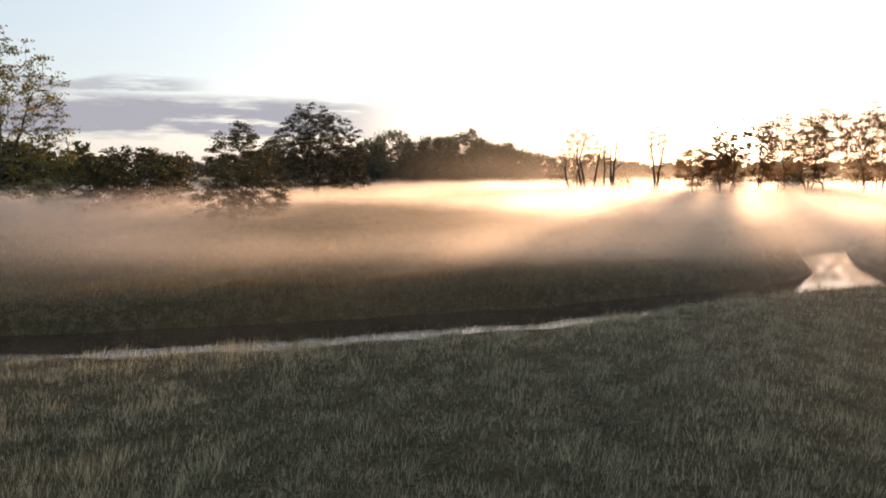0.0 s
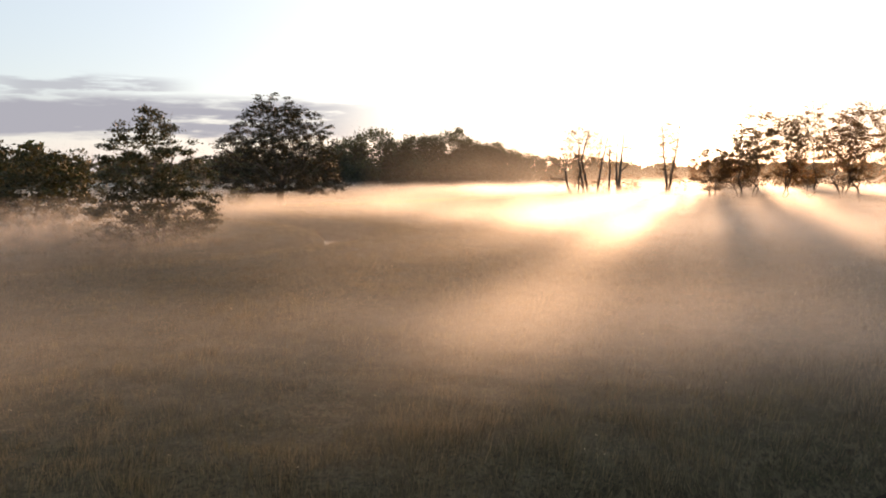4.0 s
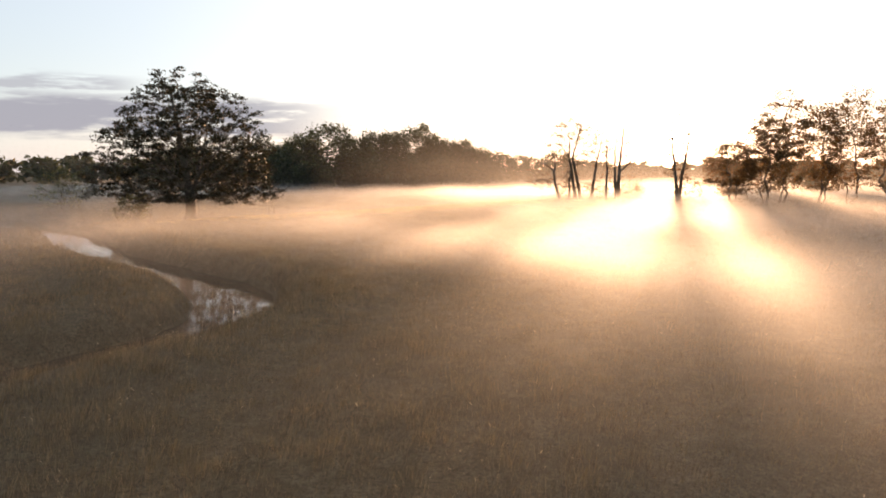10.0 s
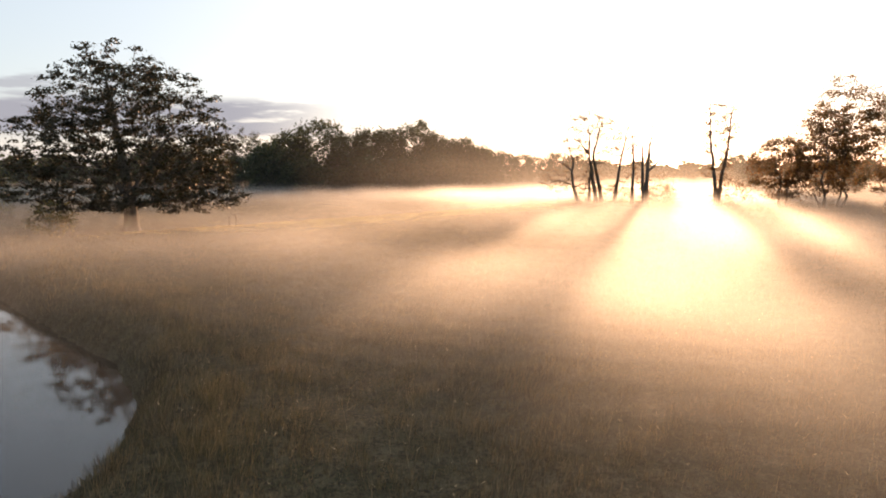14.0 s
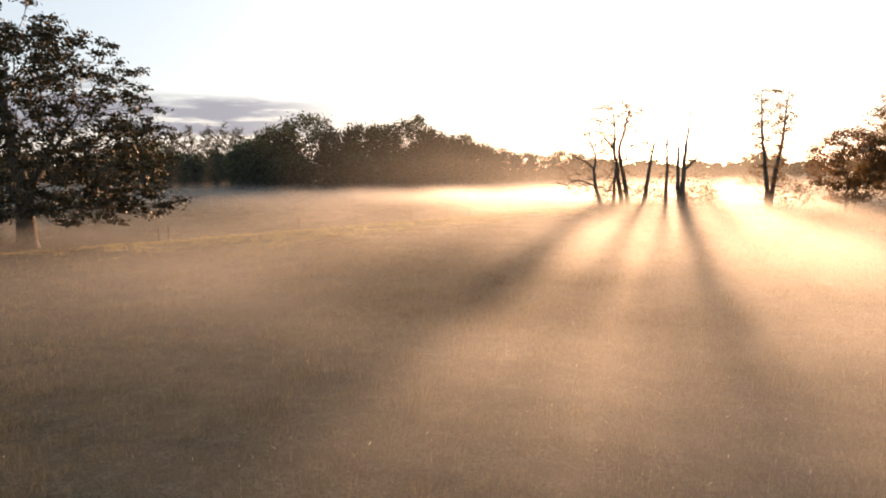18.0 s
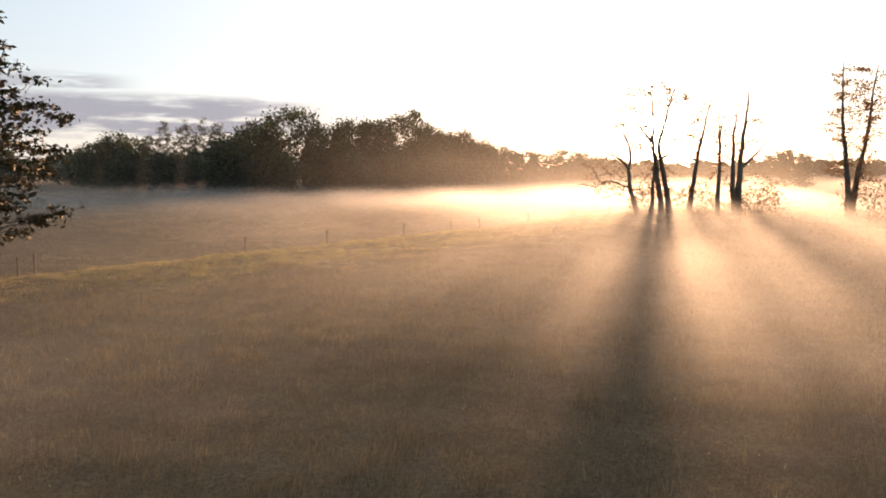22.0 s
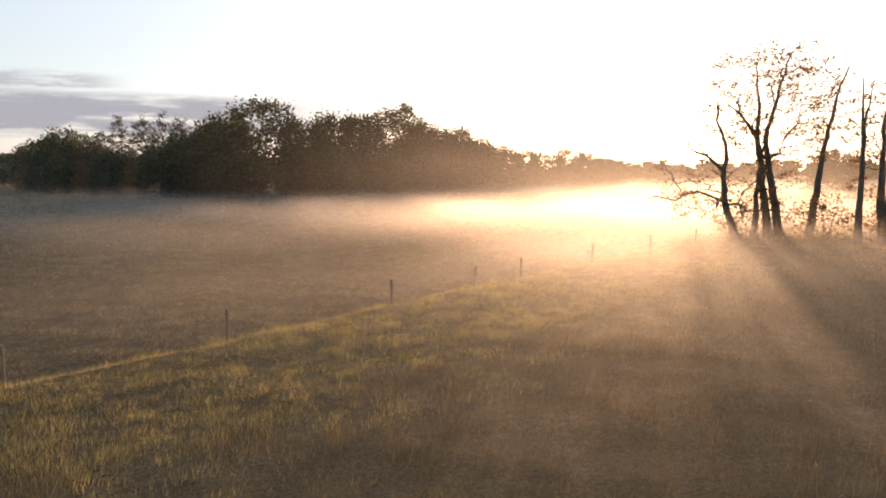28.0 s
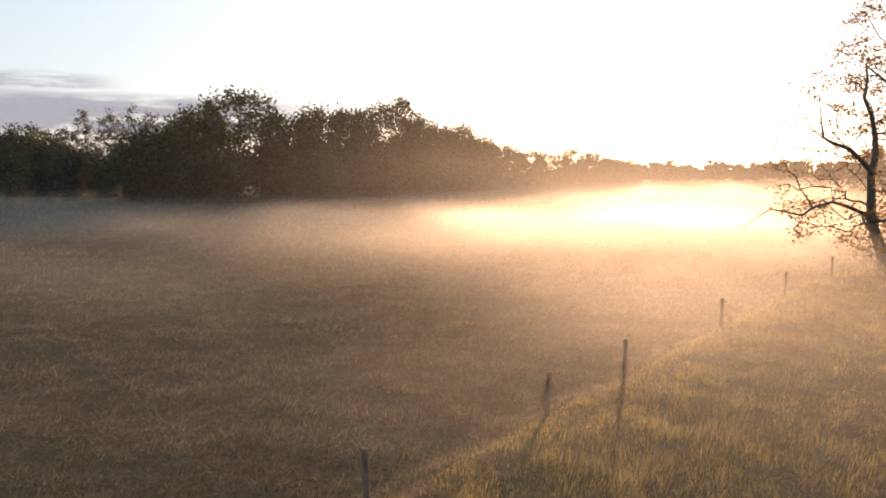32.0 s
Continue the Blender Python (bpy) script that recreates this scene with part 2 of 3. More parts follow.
def smooth_line(points, step=1.0):
    """Points at even steps on a Catmull-Rom curve through the given ones."""
    p = np.array(points, float)
    p = np.vstack([2 * p[0] - p[1], p, 2 * p[-1] - p[-2]])
    rows = []
    for i in range(1, len(p) - 2):
        k = max(2, int(np.linalg.norm(p[i + 1] - p[i]) / step))
        t = np.linspace(0, 1, k, endpoint=False)[:, None]
        rows.append(0.5 * (2 * p[i] + (p[i + 1] - p[i - 1]) * t + (2 * p[i - 1] - 5 * p[i] + 4 * p[i + 1] - p[i + 2]) * t**2 + (3 * p[i] - p[i - 1] - 3 * p[i + 1] + p[i + 2]) * t**3))
    return np.vstack(rows + [p[-2:-1]])


LINES = [smooth_line(REACH_A, 1.2), smooth_line(REACH_B, 1.2)]
FENCE_LINE = smooth_line(FENCE, 2.0)


def wave(x, y, scale, seed):
    """Cheap smooth noise of about -1..1 from sines turned at odd angles."""
    rng = np.random.RandomState(seed)
    v = np.zeros_like(x)
    for i in range(7):
        a, f, p = rng.uniform(0, 6.28), rng.uniform(0.6, 1.7) / scale, rng.uniform(0, 6.28)
        v += np.sin((x * math.cos(a) + y * math.sin(a)) * f * 6.28 + p + 1.3 * np.sin((x * math.sin(a) - y * math.cos(a)) * f * 3.1 + p))
    return v / 4.0


def nearest(x, y, line):
    """The distance from each place to the edge of the line of points, each with its half width."""
    best = np.full(x.shape, 1e9)
    for px, py, half in line:
        np.minimum(best, np.hypot(x - px, y - py) - half, out=best)
    return best


GAP_X, GAP_Y = np.meshgrid(np.arange(-200, 181, 1.0), np.arange(0, 291, 1.0))
GAP = np.full(GAP_X.shape, 500.0)
for line in LINES:
    GAP = np.minimum(GAP, nearest(GAP_X, GAP_Y, line))


def stream_gap(x, y):
    """The distance to the nearest water's edge; minus inside the stream."""
    inside = (x > -199) & (x < 179) & (y > 1) & (y < 289)
    u, v = np.clip(x + 200, 0, 379), np.clip(y, 0, 289)
    i, j = v.astype(int), u.astype(int)
    f, g = v - i, u - j
    gap = (GAP[i, j] * (1 - g) + GAP[i, j + 1] * g) * (1 - f) + (GAP[i + 1, j] * (1 - g) + GAP[i + 1, j + 1] * g) * f
    return np.where(inside, gap + 0.28 * wave(x, y, 7.0, 3), 500.0)


def ramp(v, a, b):
    t = np.clip((v - a) / (b - a), 0, 1)
    return t * t * (3 - 2 * t)


FENCE_X, FENCE_Y = FENCE_LINE[:, 0], FENCE_LINE[:, 1]


def beyond_fence(x, y):
    """Metres to the pasture side of the fence, measured along y."""
    return y - np.interp(x, FENCE_X, FENCE_Y)


def height(x, y):
    far = ramp(np.hypot(x, y - 120), 260, 500)
    z = 1.02 + 0.05 * wave(x, y, 26, 1) * (1 - far) + 0.035 * wave(x, y, 4.5, 2) * (1 - far)
    past = beyond_fence(x, y)
    z += 0.10 * np.exp(-((past + 3.5) / 3.0) ** 2) * ramp(y, 120, 150) - 0.42 * ramp(past, -0.8, 1.6) * ramp(y, 110, 140)
    gap = stream_gap(x, y)
    z = np.where(gap < 14, z + 0.22 * np.exp(-((gap - 3.5) / 2.5) ** 2), z)
    t = ramp(gap, -0.7, 1.0)
    return z * t - 0.75 * (1 - t)


def mesh_object(name, verts, faces, mat, parent=None, smooth=True):
    """One mesh from arrays: verts n x 3, faces m x k."""
    verts, faces = np.asarray(verts, np.float32), np.asarray(faces, np.int32)
    me = bpy.data.meshes.new(name)
    me.vertices.add(len(verts))
    me.vertices.foreach_set("co", verts.ravel())
    me.loops.add(faces.size)
    me.loops.foreach_set("vertex_index", faces.ravel())
    me.polygons.add(len(faces))
    me.polygons.foreach_set("loop_start", np.arange(0, faces.size, faces.shape[1], dtype=np.int32))
    if smooth:
        me.polygons.foreach_set("use_smooth", np.ones(len(faces), bool))
    me.update(calc_edges=True)
    me.materials.append(mat)
    ob = new(name, me)
    ob.parent = parent
    return ob


def spread(fine0, fine1, step, grow, lo, hi):
    mid = list(np.arange(fine0, fine1, step))
    up, s = [fine1], step
    while up[-1] < hi:
        s *= grow
        up.append(up[-1] + s)
    down, s = [fine0 - step], step
    while down[-1] > lo:
        s *= grow
        down.append(down[-1] - s)
    return np.array(down[::-1] + mid + up)


gx, gy = spread(-48, 48, 0.8, 1.09, -3500, 3500), spread(6, 232, 0.8, 1.09, -1500, 4500)
GX, GY = np.meshgrid(gx, gy)
GZ = height(GX.ravel(), GY.ravel())
ids = np.arange(GX.size).reshape(GX.shape)
quads = np.stack([ids[:-1, :-1], ids[:-1, 1:], ids[1:, 1:], ids[1:, :-1]], -1).reshape(-1, 4)
ground = mesh_object("ground", np.stack([GX.ravel(), GY.ravel(), GZ], 1), quads, SOIL)
tagged(ground, "wide misty river meadow of rough grass and dark soil", "ground", kind="structure")

water = mesh_object("water", [(-230, -5, 0), (200, -5, 0), (200, 290, 0), (-230, 290, 0)], [(0, 1, 2, 3)], WATER)
tagged(water, "still dark stream water mirroring the pale dawn sky", "stream", kind="structure")


# ---------------------------------------------------------------- trees
def tubes(lines, sides=5):
    """Tapered tubes along polylines: each a list of points and a list of radii."""
    verts, faces, start = [], [], 0
    ring = np.linspace(0, 2 * np.pi, sides, endpoint=False)
    for pts, radii in lines:
        pts = np.asarray(pts, float)
        t = np.gradient(pts, axis=0)
        t /= np.linalg.norm(t, axis=1, keepdims=True) + 1e-9
        up = np.where(np.abs(t[:, 2:3]) > 0.9, [[1.0, 0, 0]], [[0, 0, 1.0]])
        u = np.cross(t, up)
        u /= np.linalg.norm(u, axis=1, keepdims=True) + 1e-9
        w = np.cross(t, u)
        r = np.asarray(radii)[:, None, None]
        v = pts[:, None, :] + r * (np.cos(ring)[None, :, None] * u[:, None, :] + np.sin(ring)[None, :, None] * w[:, None, :])
        k = len(pts)
        i = np.arange(k - 1)[:, None] * sides + np.arange(sides)[None, :]
        j = np.arange(k - 1)[:, None] * sides + (np.arange(sides)[None, :] + 1) % sides
        faces.append(np.stack([i, j, j + sides, i + sides], -1).reshape(-1, 4) + start)
        verts.append(v.reshape(-1, 3))
        start += k * sides
    return np.vstack(verts), np.vstack(faces)


def leaf_quads(rng, centres, count, sigma, size, flat=0.42):
    """Small kite-shaped leaf sprays scattered round the centres."""
    c = centres[rng.randint(0, len(centres), count)] + rng.normal(0, 1, (count, 3)) * np.array([sigma, sigma, sigma * flat])
    a = rng.normal(0, 1, (count, 3))
    a[:, 2] *= 0.6
    a /= np.linalg.norm(a, axis=1, keepdims=True)
    b = np.cross(a, rng.normal(0, 1, (count, 3)))
    b /= np.linalg.norm(b, axis=1, keepdims=True)
    s = size * rng.uniform(0.6, 1.4, (count, 1))
    v = np.stack([c - a * s, c + b * s * 0.45, c + a * s, c - b * s * 0.45], 1).reshape(-1, 3)
    return v, np.arange(count * 4).reshape(-1, 4)


def crooked(rng, p, q, bend, k=7, sag=0.0):
    """A crooked line from p to q."""
    t = np.linspace(0, 1, k)[:, None]
    span = np.linalg.norm(q - p)
    off = np.cumsum(rng.normal(0, 1, (k, 3)), axis=0)
    off = (off - off[0] - t * (off[-1] - off[0])) * span * bend
    return p + (q - p) * t + off + np.array([0, 0, sag * span]) * (4 * t * (1 - t))


def crown_points(rng, count, profile, tall, low, shell=0.4, lump=0.14, axis=(0.0, 0.0)):
    """Twig places that fill the crown's profile [(share of height, radius)], thicker towards its skin, with uneven lobes."""
    pz, pr = zip(*profile)
    hs = low + (1 - low) * np.linspace(0, 1, 200)
    area = np.interp(hs, pz, pr) ** 1.6 + 0.05
    h = np.interp(rng.uniform(0, 1, count), np.cumsum(area) / area.sum(), hs)
    a = rng.uniform(0, 2 * np.pi, count)
    p1, p2 = rng.uniform(0, 6.28, 2)
    lobe = 1 + lump * (np.sin(3 * a + p1 + 7 * h) + 0.7 * np.sin(5 * a - 11 * h + p2))
    r = np.interp(h, pz, pr) * lobe * rng.uniform(0.02, 1, count) ** shell
    z = h * tall * (1 - 0.04 * rng.uniform(0, 1, count))
    return np.stack([np.cos(a) * r + axis[0] * h, np.sin(a) * r + axis[1] * h, z], 1)


def branch_out(rng, trunks, targets, low, balance, rise, wob, step, arch, tip):
    """Wood that forks its way from the trunks to every twig place: each joins the nearest wood, weighed by the way back to the root.
    Gives the limbs, each a list of tubes, and the places of the fine twigs."""
    cap = sum(len(p) for p, _ in trunks) + len(targets) * 14
    pos, par, way, rad = np.zeros((cap, 3)), np.full(cap, -1), np.zeros(cap), np.zeros(cap)
    free = np.zeros(cap)
    n = 0
    for pts, radii in trunks:
        for i, (p, r) in enumerate(zip(pts, radii)):
            pos[n], rad[n] = p, r
            if i:
                par[n], way[n] = n - 1, way[n - 1] + np.linalg.norm(p - pts[i - 1])
            else:
                way[n] = max(0.0, p[2])
            free[n] = 0 if p[2] > low else 1e6
            n += 1
    wood = n
    gap = np.min(np.linalg.norm(targets[:, None, :] - pos[None, :n], axis=2), axis=1)
    for p in targets[np.argsort(gap)]:
        d = pos[:n] - p
        dist = np.sqrt((d * d).sum(1))
        j = int(np.argmin(dist + balance * way[:n] + rise * np.maximum(0, d[:, 2]) + free[:n]))
        k = int(min(12, max(1, round(dist[j] / step))))
        a, last = pos[j].copy(), j
        for i in range(1, k + 1):
            f = i / k
            q = a + (p - a) * f
            q[2] += arch * dist[j] * 4 * f * (1 - f)
            if i < k:
                q += rng.normal(0, wob * step, 3)
            pos[n], par[n], way[n] = q, last, way[last] + dist[j] / k
            last, n = n, n + 1
    tips, main = np.zeros(n), np.full(n, -1)
    kids = np.zeros(n, int)
    for i in range(n - 1, wood - 1, -1):
        tips[i] = max(tips[i], 1)
        kids[par[i]] += 1
        tips[par[i]] += tips[i]
        if main[par[i]] < 0 or tips[i] > tips[main[par[i]]]:
            main[par[i]] = i
    limb_of, limbs = np.full(n, -1), {}
    for i in range(wood, n):
        p = par[i]
        limb_of[i] = i if p < wood else limb_of[p]
        rad[i] = min(tip * tips[i] ** 0.5, rad[p] * (0.8 if p < wood else 0.97))
    for i in range(wood, n):
        p = par[i]
        if p >= wood and main[p] == i:
            continue
        line, radii, j = [pos[p], pos[i]], [rad[i], rad[i]], main[i]
        while j >= 0:
            line.append(pos[j])
            radii.append(rad[j])
            j = main[j]
        radii[-1] *= 0.6
        limbs.setdefault(limb_of[i], []).append((np.array(line), radii))
    fine = np.arange(wood, n)[tips[wood:n] <= 2]
    return list(limbs.values()), pos[fine]


def tree(name, x, y, high, profile, label, category="tree", group="", leaf=OAK, bark=BARK, seed=1, stems=1, lean=(0, 0), stem_r=0.4, twigs=160, low=0.15, skirt=0.05, shell=0.4, lump=0.14, balance=0.3, rise=0.4,
         wob=0.12, step=0.9, arch=0.03, tip=0.02, leaves=8000, size=0.22, sigma=0.5, bare=0.0, foot=0.0, top=0.97, near=True, ways=(), crown_low=None, axis=(0.0, 0.0), flat=0.42):
    """A tree: an empty at its foot with the wood and the crown as its parts. low: the share of the height where the limbs begin; skirt: where the crown
    begins; bare: the share of twigs without leaves."""
    rng = np.random.RandomState(seed)
    root = new(name)
    z0 = float(height(np.array([float(x)]), np.array([float(y)]))[0])
    root.location = (x, y, z0 - 0.05)
    tagged(root, label, category, group)
    tall = high - z0
    trunks = []
    for way in ways:
        p = np.array([(pt[0], pt[1] if len(pt) > 2 else rng.uniform(-0.3, 0.3) * min(1, k), pt[-1]) for k, pt in enumerate(way)], float)
        p = smooth_line(p, 0.9)
        p[1:, :2] += rng.normal(0, 0.06, (len(p) - 1, 2))
        r = stem_r * (0.6 + 0.4 * p[-1, 2] / tall) * (1 - np.linspace(0, 1, len(p)) ** 0.9 * 0.86)
        if p[0, 2] > 1:
            r *= 0.5
        else:
            r[0] *= 1.5
        trunks.append((p, r))
    for i in range(0 if ways else stems):
        a = i * 2.4 + seed
        off = 0 if stems == 1 else foot
        p = np.array([math.cos(a) * off * 0.4, math.sin(a) * off * 0.4, -0.3])
        q = np.array([math.cos(a) * off * 1.6 + lean[0], math.sin(a) * off * 1.6 + lean[1], tall * (top if i == 0 else top * rng.uniform(0.72, 0.95))])
        pts = crooked(rng, p, q, 0.025, 14)
        r = stem_r * (1 if i == 0 else rng.uniform(0.6, 0.9)) * (1 - np.linspace(0, 1, 14) ** 0.8 * 0.93)
        r[0] *= 1.45
        trunks.append((pts, r))
    spots = crown_points(rng, twigs, profile, tall, skirt, shell, lump, axis)
    limbs, fine = branch_out(rng, trunks, spots, low * tall, balance, rise, wob, step, arch, tip)
    if near:
        for t in trunks:
            mesh_object("trunk", *tubes([t], 9), bark, root)
        for limb in limbs:
            mesh_object("limb", *tubes(limb, 4), bark, root)
    else:
        mesh_object("trunk", *tubes(trunks + [t for limb in limbs for t in limb], 4), bark, root)
    if leaves:
        if crown_low is not None:
            fine = fine[fine[:, 2] > crown_low * tall * rng.uniform(0.75, 1.3, len(fine))]
        keep = fine[rng.permutation(len(fine))[: max(4, int(len(fine) * (1 - bare)))]]
        mesh_object("crown", *leaf_quads(rng, keep, leaves, sigma, size, flat), leaf, root, smooth=False)
    return root


OAK_SHAPE = [(0, 8), (0.12, 11.4), (0.22, 12.6), (0.4, 12.7), (0.55, 12.0), (0.68, 10.2), (0.8, 7.8), (0.9, 5.4), (1, 3.2)]
CONE_SHAPE = [(0, 4.6), (0.12, 5.8), (0.35, 5.2), (0.6, 4.1), (0.85, 2.9), (1, 1.3)]
DOME_SHAPE = [(0, 0.78), (0.15, 0.95), (0.4, 1.0), (0.65, 0.97), (0.82, 0.84), (0.93, 0.62), (1, 0.38)]
POLE_SHAPE = [(0, 0.8), (0.3, 0.9), (0.6, 1.0), (0.85, 0.9), (1, 0.45)]


def scaled(shape, r):
    return [(a, b * r) for a, b in shape]


tree("oak_tree", -28.3, 155.5, 21.6, OAK_SHAPE, "broad old oak in thin spring leaf in the misty meadow", leaf=OAK, seed=4, stem_r=0.95, twigs=1500, low=0.12, skirt=0.12, shell=0.5, lump=0.12, balance=0.42, rise=0.25,
     wob=0.16, step=0.8, arch=0.04, tip=0.022, leaves=38000, size=0.2, sigma=0.36, bare=0.28,
     ways=[[(0, 0, -0.3), (0.1, 0, 3.0), (-0.5, 0.2, 7.5), (-1.4, 0.4, 12.5), (-2.0, 0.3, 17.5)], [(0.1, 0, 3.2), (1.6, -1.0, 6.0), (4.2, -1.6, 9.4), (6.4, -1.8, 12.2)], [(0, 0.2, 3.6), (-2.6, 1.2, 6.2), (-6.0, 1.8, 9.2)], [(0, 0, 4.0), (0.8, 2.6, 7.5), (1.6, 4.6, 12.5)]])
tree("alder_tree", -23.8, 82.5, 12.7, CONE_SHAPE, "young many-stemmed alder with a cone of dark leaves in the mist", leaf=ALDER, seed=7, stems=5, foot=1.25, stem_r=0.16, twigs=520, low=0.08, skirt=0.04, shell=0.5, lump=0.16, balance=0.28, rise=0.1,
     wob=0.12, step=0.7, arch=0.03, tip=0.013, leaves=22000, size=0.135, sigma=0.3, bare=0.25)
tree("willow_bush", -38.4, 88.5, 10.1, scaled(DOME_SHAPE, 6.9), "rounded willow bush standing in the mist beside the stream", "bush", leaf=ALDER, seed=9, stems=8, foot=2.0, stem_r=0.14, twigs=520, low=0.06, skirt=0.04, balance=0.45, rise=0.7,
     wob=0.1, step=0.8, tip=0.013, leaves=16000, size=0.19, sigma=0.36, top=0.8)
tree("willow_tree", -56.0, 86.5, 25.0, [(0, 8), (0.2, 11.5), (0.35, 10), (0.6, 10), (0.8, 8.5), (0.93, 5), (1, 2.5)], "tall willow with bare arching limbs and yellow-green spring leaves", leaf=WILLOW, seed=15, stem_r=0.7, twigs=900, low=0.12, skirt=0.1,
     balance=0.4, rise=0.2, wob=0.16, arch=0.09, tip=0.022, leaves=17000, size=0.19, sigma=0.4, bare=0.25,
     ways=[[(0, 0, -0.3), (0.5, 0, 5.0), (1.2, 0.5, 12.0), (1.0, 0.5, 21.0)], [(0.4, 0, 4.0), (4.0, -1.0, 9.0), (7.0, -1.5, 16.0)], [(0.2, 0, 3.0), (-4.0, 1.0, 8.0), (-7.0, 1.5, 15.0)], [(0.4, 0, 3.2), (4.0, -1.5, 5.6), (8.0, -2.0, 5.8), (11.0, -2.0, 4.2)]])
for bx, by, bh, br, sd in ((-58.6, 183.6, 9.0, 4.5, 21), (-56.4, 101.5, 6.2, 3.0, 23), (-34.5, 150.5, 4.4, 2.2, 25)):
    tree("thorn_shrub", bx, by, bh, scaled(DOME_SHAPE, br), "small thin shrub half lost in the mist", "bush", leaf=WILLOW, seed=sd, stems=5, foot=0.6, stem_r=0.09, twigs=110, low=0.08, balance=0.4, rise=0.7, step=0.6, tip=0.012,
         leaves=1700, size=0.15, sigma=0.3)

# the half-dead alders before the sun
DEAD = "half-dead alders by the fence"
DEADARGS = dict(group=DEAD, leaf=RUSSET, bark=GREYWOOD, wob=0.2, step=0.6, tip=0.02, balance=0.35)
tree("dead_alder", 37.2, 204.2, 14.2, [(0, 2), (0.2, 6.8), (0.45, 6.0), (0.7, 4.5), (1, 3.0)], "broken leaning alder with drooping crooked limbs and few leaves", seed=31, stem_r=0.4, twigs=260,
     ways=[[(0, -0.3), (-1.0, 3.0), (-1.5, 6.0), (-1.2, 8.4), (-2.4, 10.6), (-2.6, 12.6)], [(-1.4, 6.0), (-3.4, 7.6), (-5.0, 8.2), (-5.4, 10.6)], [(-0.9, 3.2), (-4.0, 4.4), (-6.0, 3.6), (-8.0, 4.0), (-9.6, 2.9)]], low=0.16, skirt=0.12, rise=0.1, leaves=3000, size=0.12, sigma=0.4, bare=0.3, axis=(-3.4, 0), crown_low=0.15, **DEADARGS)
tree("dead_alder", 39.3, 205.2, 10.4, scaled(POLE_SHAPE, 1.1), "short broken dead snag with a bent tip", seed=32, stem_r=0.36, twigs=10, ways=[[(0, -0.3), (0.1, 3.0), (0.2, 6.0), (0.9, 9.2)]], low=0.35, skirt=0.4, rise=0.1, leaves=120, size=0.14, sigma=0.3, bare=0.5, **DEADARGS)
tree("dead_alder", 41.5, 205.4, 18.8, [(0, 1), (0.42, 3.0), (0.55, 5.6), (0.8, 6.2), (1, 4.2)], "tall thin alder with a sparse tuft of leaves on top", seed=33, stem_r=0.46, twigs=460,
     ways=[[(-0.6, -0.3), (-1.4, 5.0), (-2.2, 9.0), (-2.2, 12.0), (-2.6, 16.0)], [(0.6, -0.3), (-0.4, 5.0), (-1.4, 9.0), (-0.8, 12.0), (0.6, 17.0)], [(-2.2, 9.4), (-4.0, 11.4), (-5.6, 12.8)]], low=0.38, skirt=0.42, rise=0.3, leaves=8000, size=0.12, sigma=0.36, bare=0.25, axis=(-1.6, 0), crown_low=0.42, **DEADARGS)
tree("dead_alder", 44.0, 204.2, 16.5, scaled(POLE_SHAPE, 1.9), "curved bare alder stem with almost no leaves", seed=36, stem_r=0.42, twigs=46,
     ways=[[(0, -0.3), (0.9, 6.0), (1.8, 11.0), (2.8, 15.6)]], low=0.4, skirt=0.5, rise=0.2, leaves=600, size=0.14, sigma=0.3, bare=0.5, axis=(2.4, 0), **DEADARGS)
tree("dead_alder", 46.2, 200.6, 15.0, scaled(POLE_SHAPE, 1.3), "straight bare dead stem forked at its tip", seed=38, stem_r=0.36, twigs=36,
     ways=[[(0, -0.3), (0.1, 5.0), (0.0, 10.0), (-0.3, 14.2)], [(0.0, 8.0), (0.2, 11.0), (0.5, 14.0)]], low=0.4, skirt=0.35, rise=0.2, leaves=360, size=0.14, sigma=0.3, bare=0.5, **DEADARGS)
tree("dead_alder", 48.8, 200.6, 17.6, [(0, 1), (0.4, 2.2), (0.7, 3.4), (0.9, 1.6), (1, 0.5)], "forked dead alder with one long bare side limb", seed=41, stem_r=0.5, twigs=150,
     ways=[[(0, -0.3), (0.1, 5.0), (0.5, 10.0), (0.9, 16.6)], [(-0.3, -0.2), (-0.8, 7.0), (-0.6, 13.5)], [(0.2, 6.0), (2.0, 7.6), (3.6, 9.2), (4.4, 11.4)]], low=0.36, skirt=0.4, rise=0.2, leaves=1000, size=0.15, sigma=0.35, bare=0.5, **DEADARGS)
tree("dead_alder", 58.8, 193.0, 19.6, [(0, 2), (0.4, 2.6), (0.75, 3.2), (0.95, 2.8), (1, 1.6)], "twin-stemmed alder, bare below with leaf tufts above", seed=44, stem_r=0.42, twigs=330,
     ways=[[(-0.2, -0.3), (-0.6, 5.0), (-1.2, 10.0), (-2.0, 18.6)], [(0.2, -0.3), (0.7, 5.0), (1.5, 10.0), (2.5, 18.2)]], low=0.25, skirt=0.25, rise=0.15, leaves=6500, size=0.13, sigma=0.36, bare=0.2, **DEADARGS)
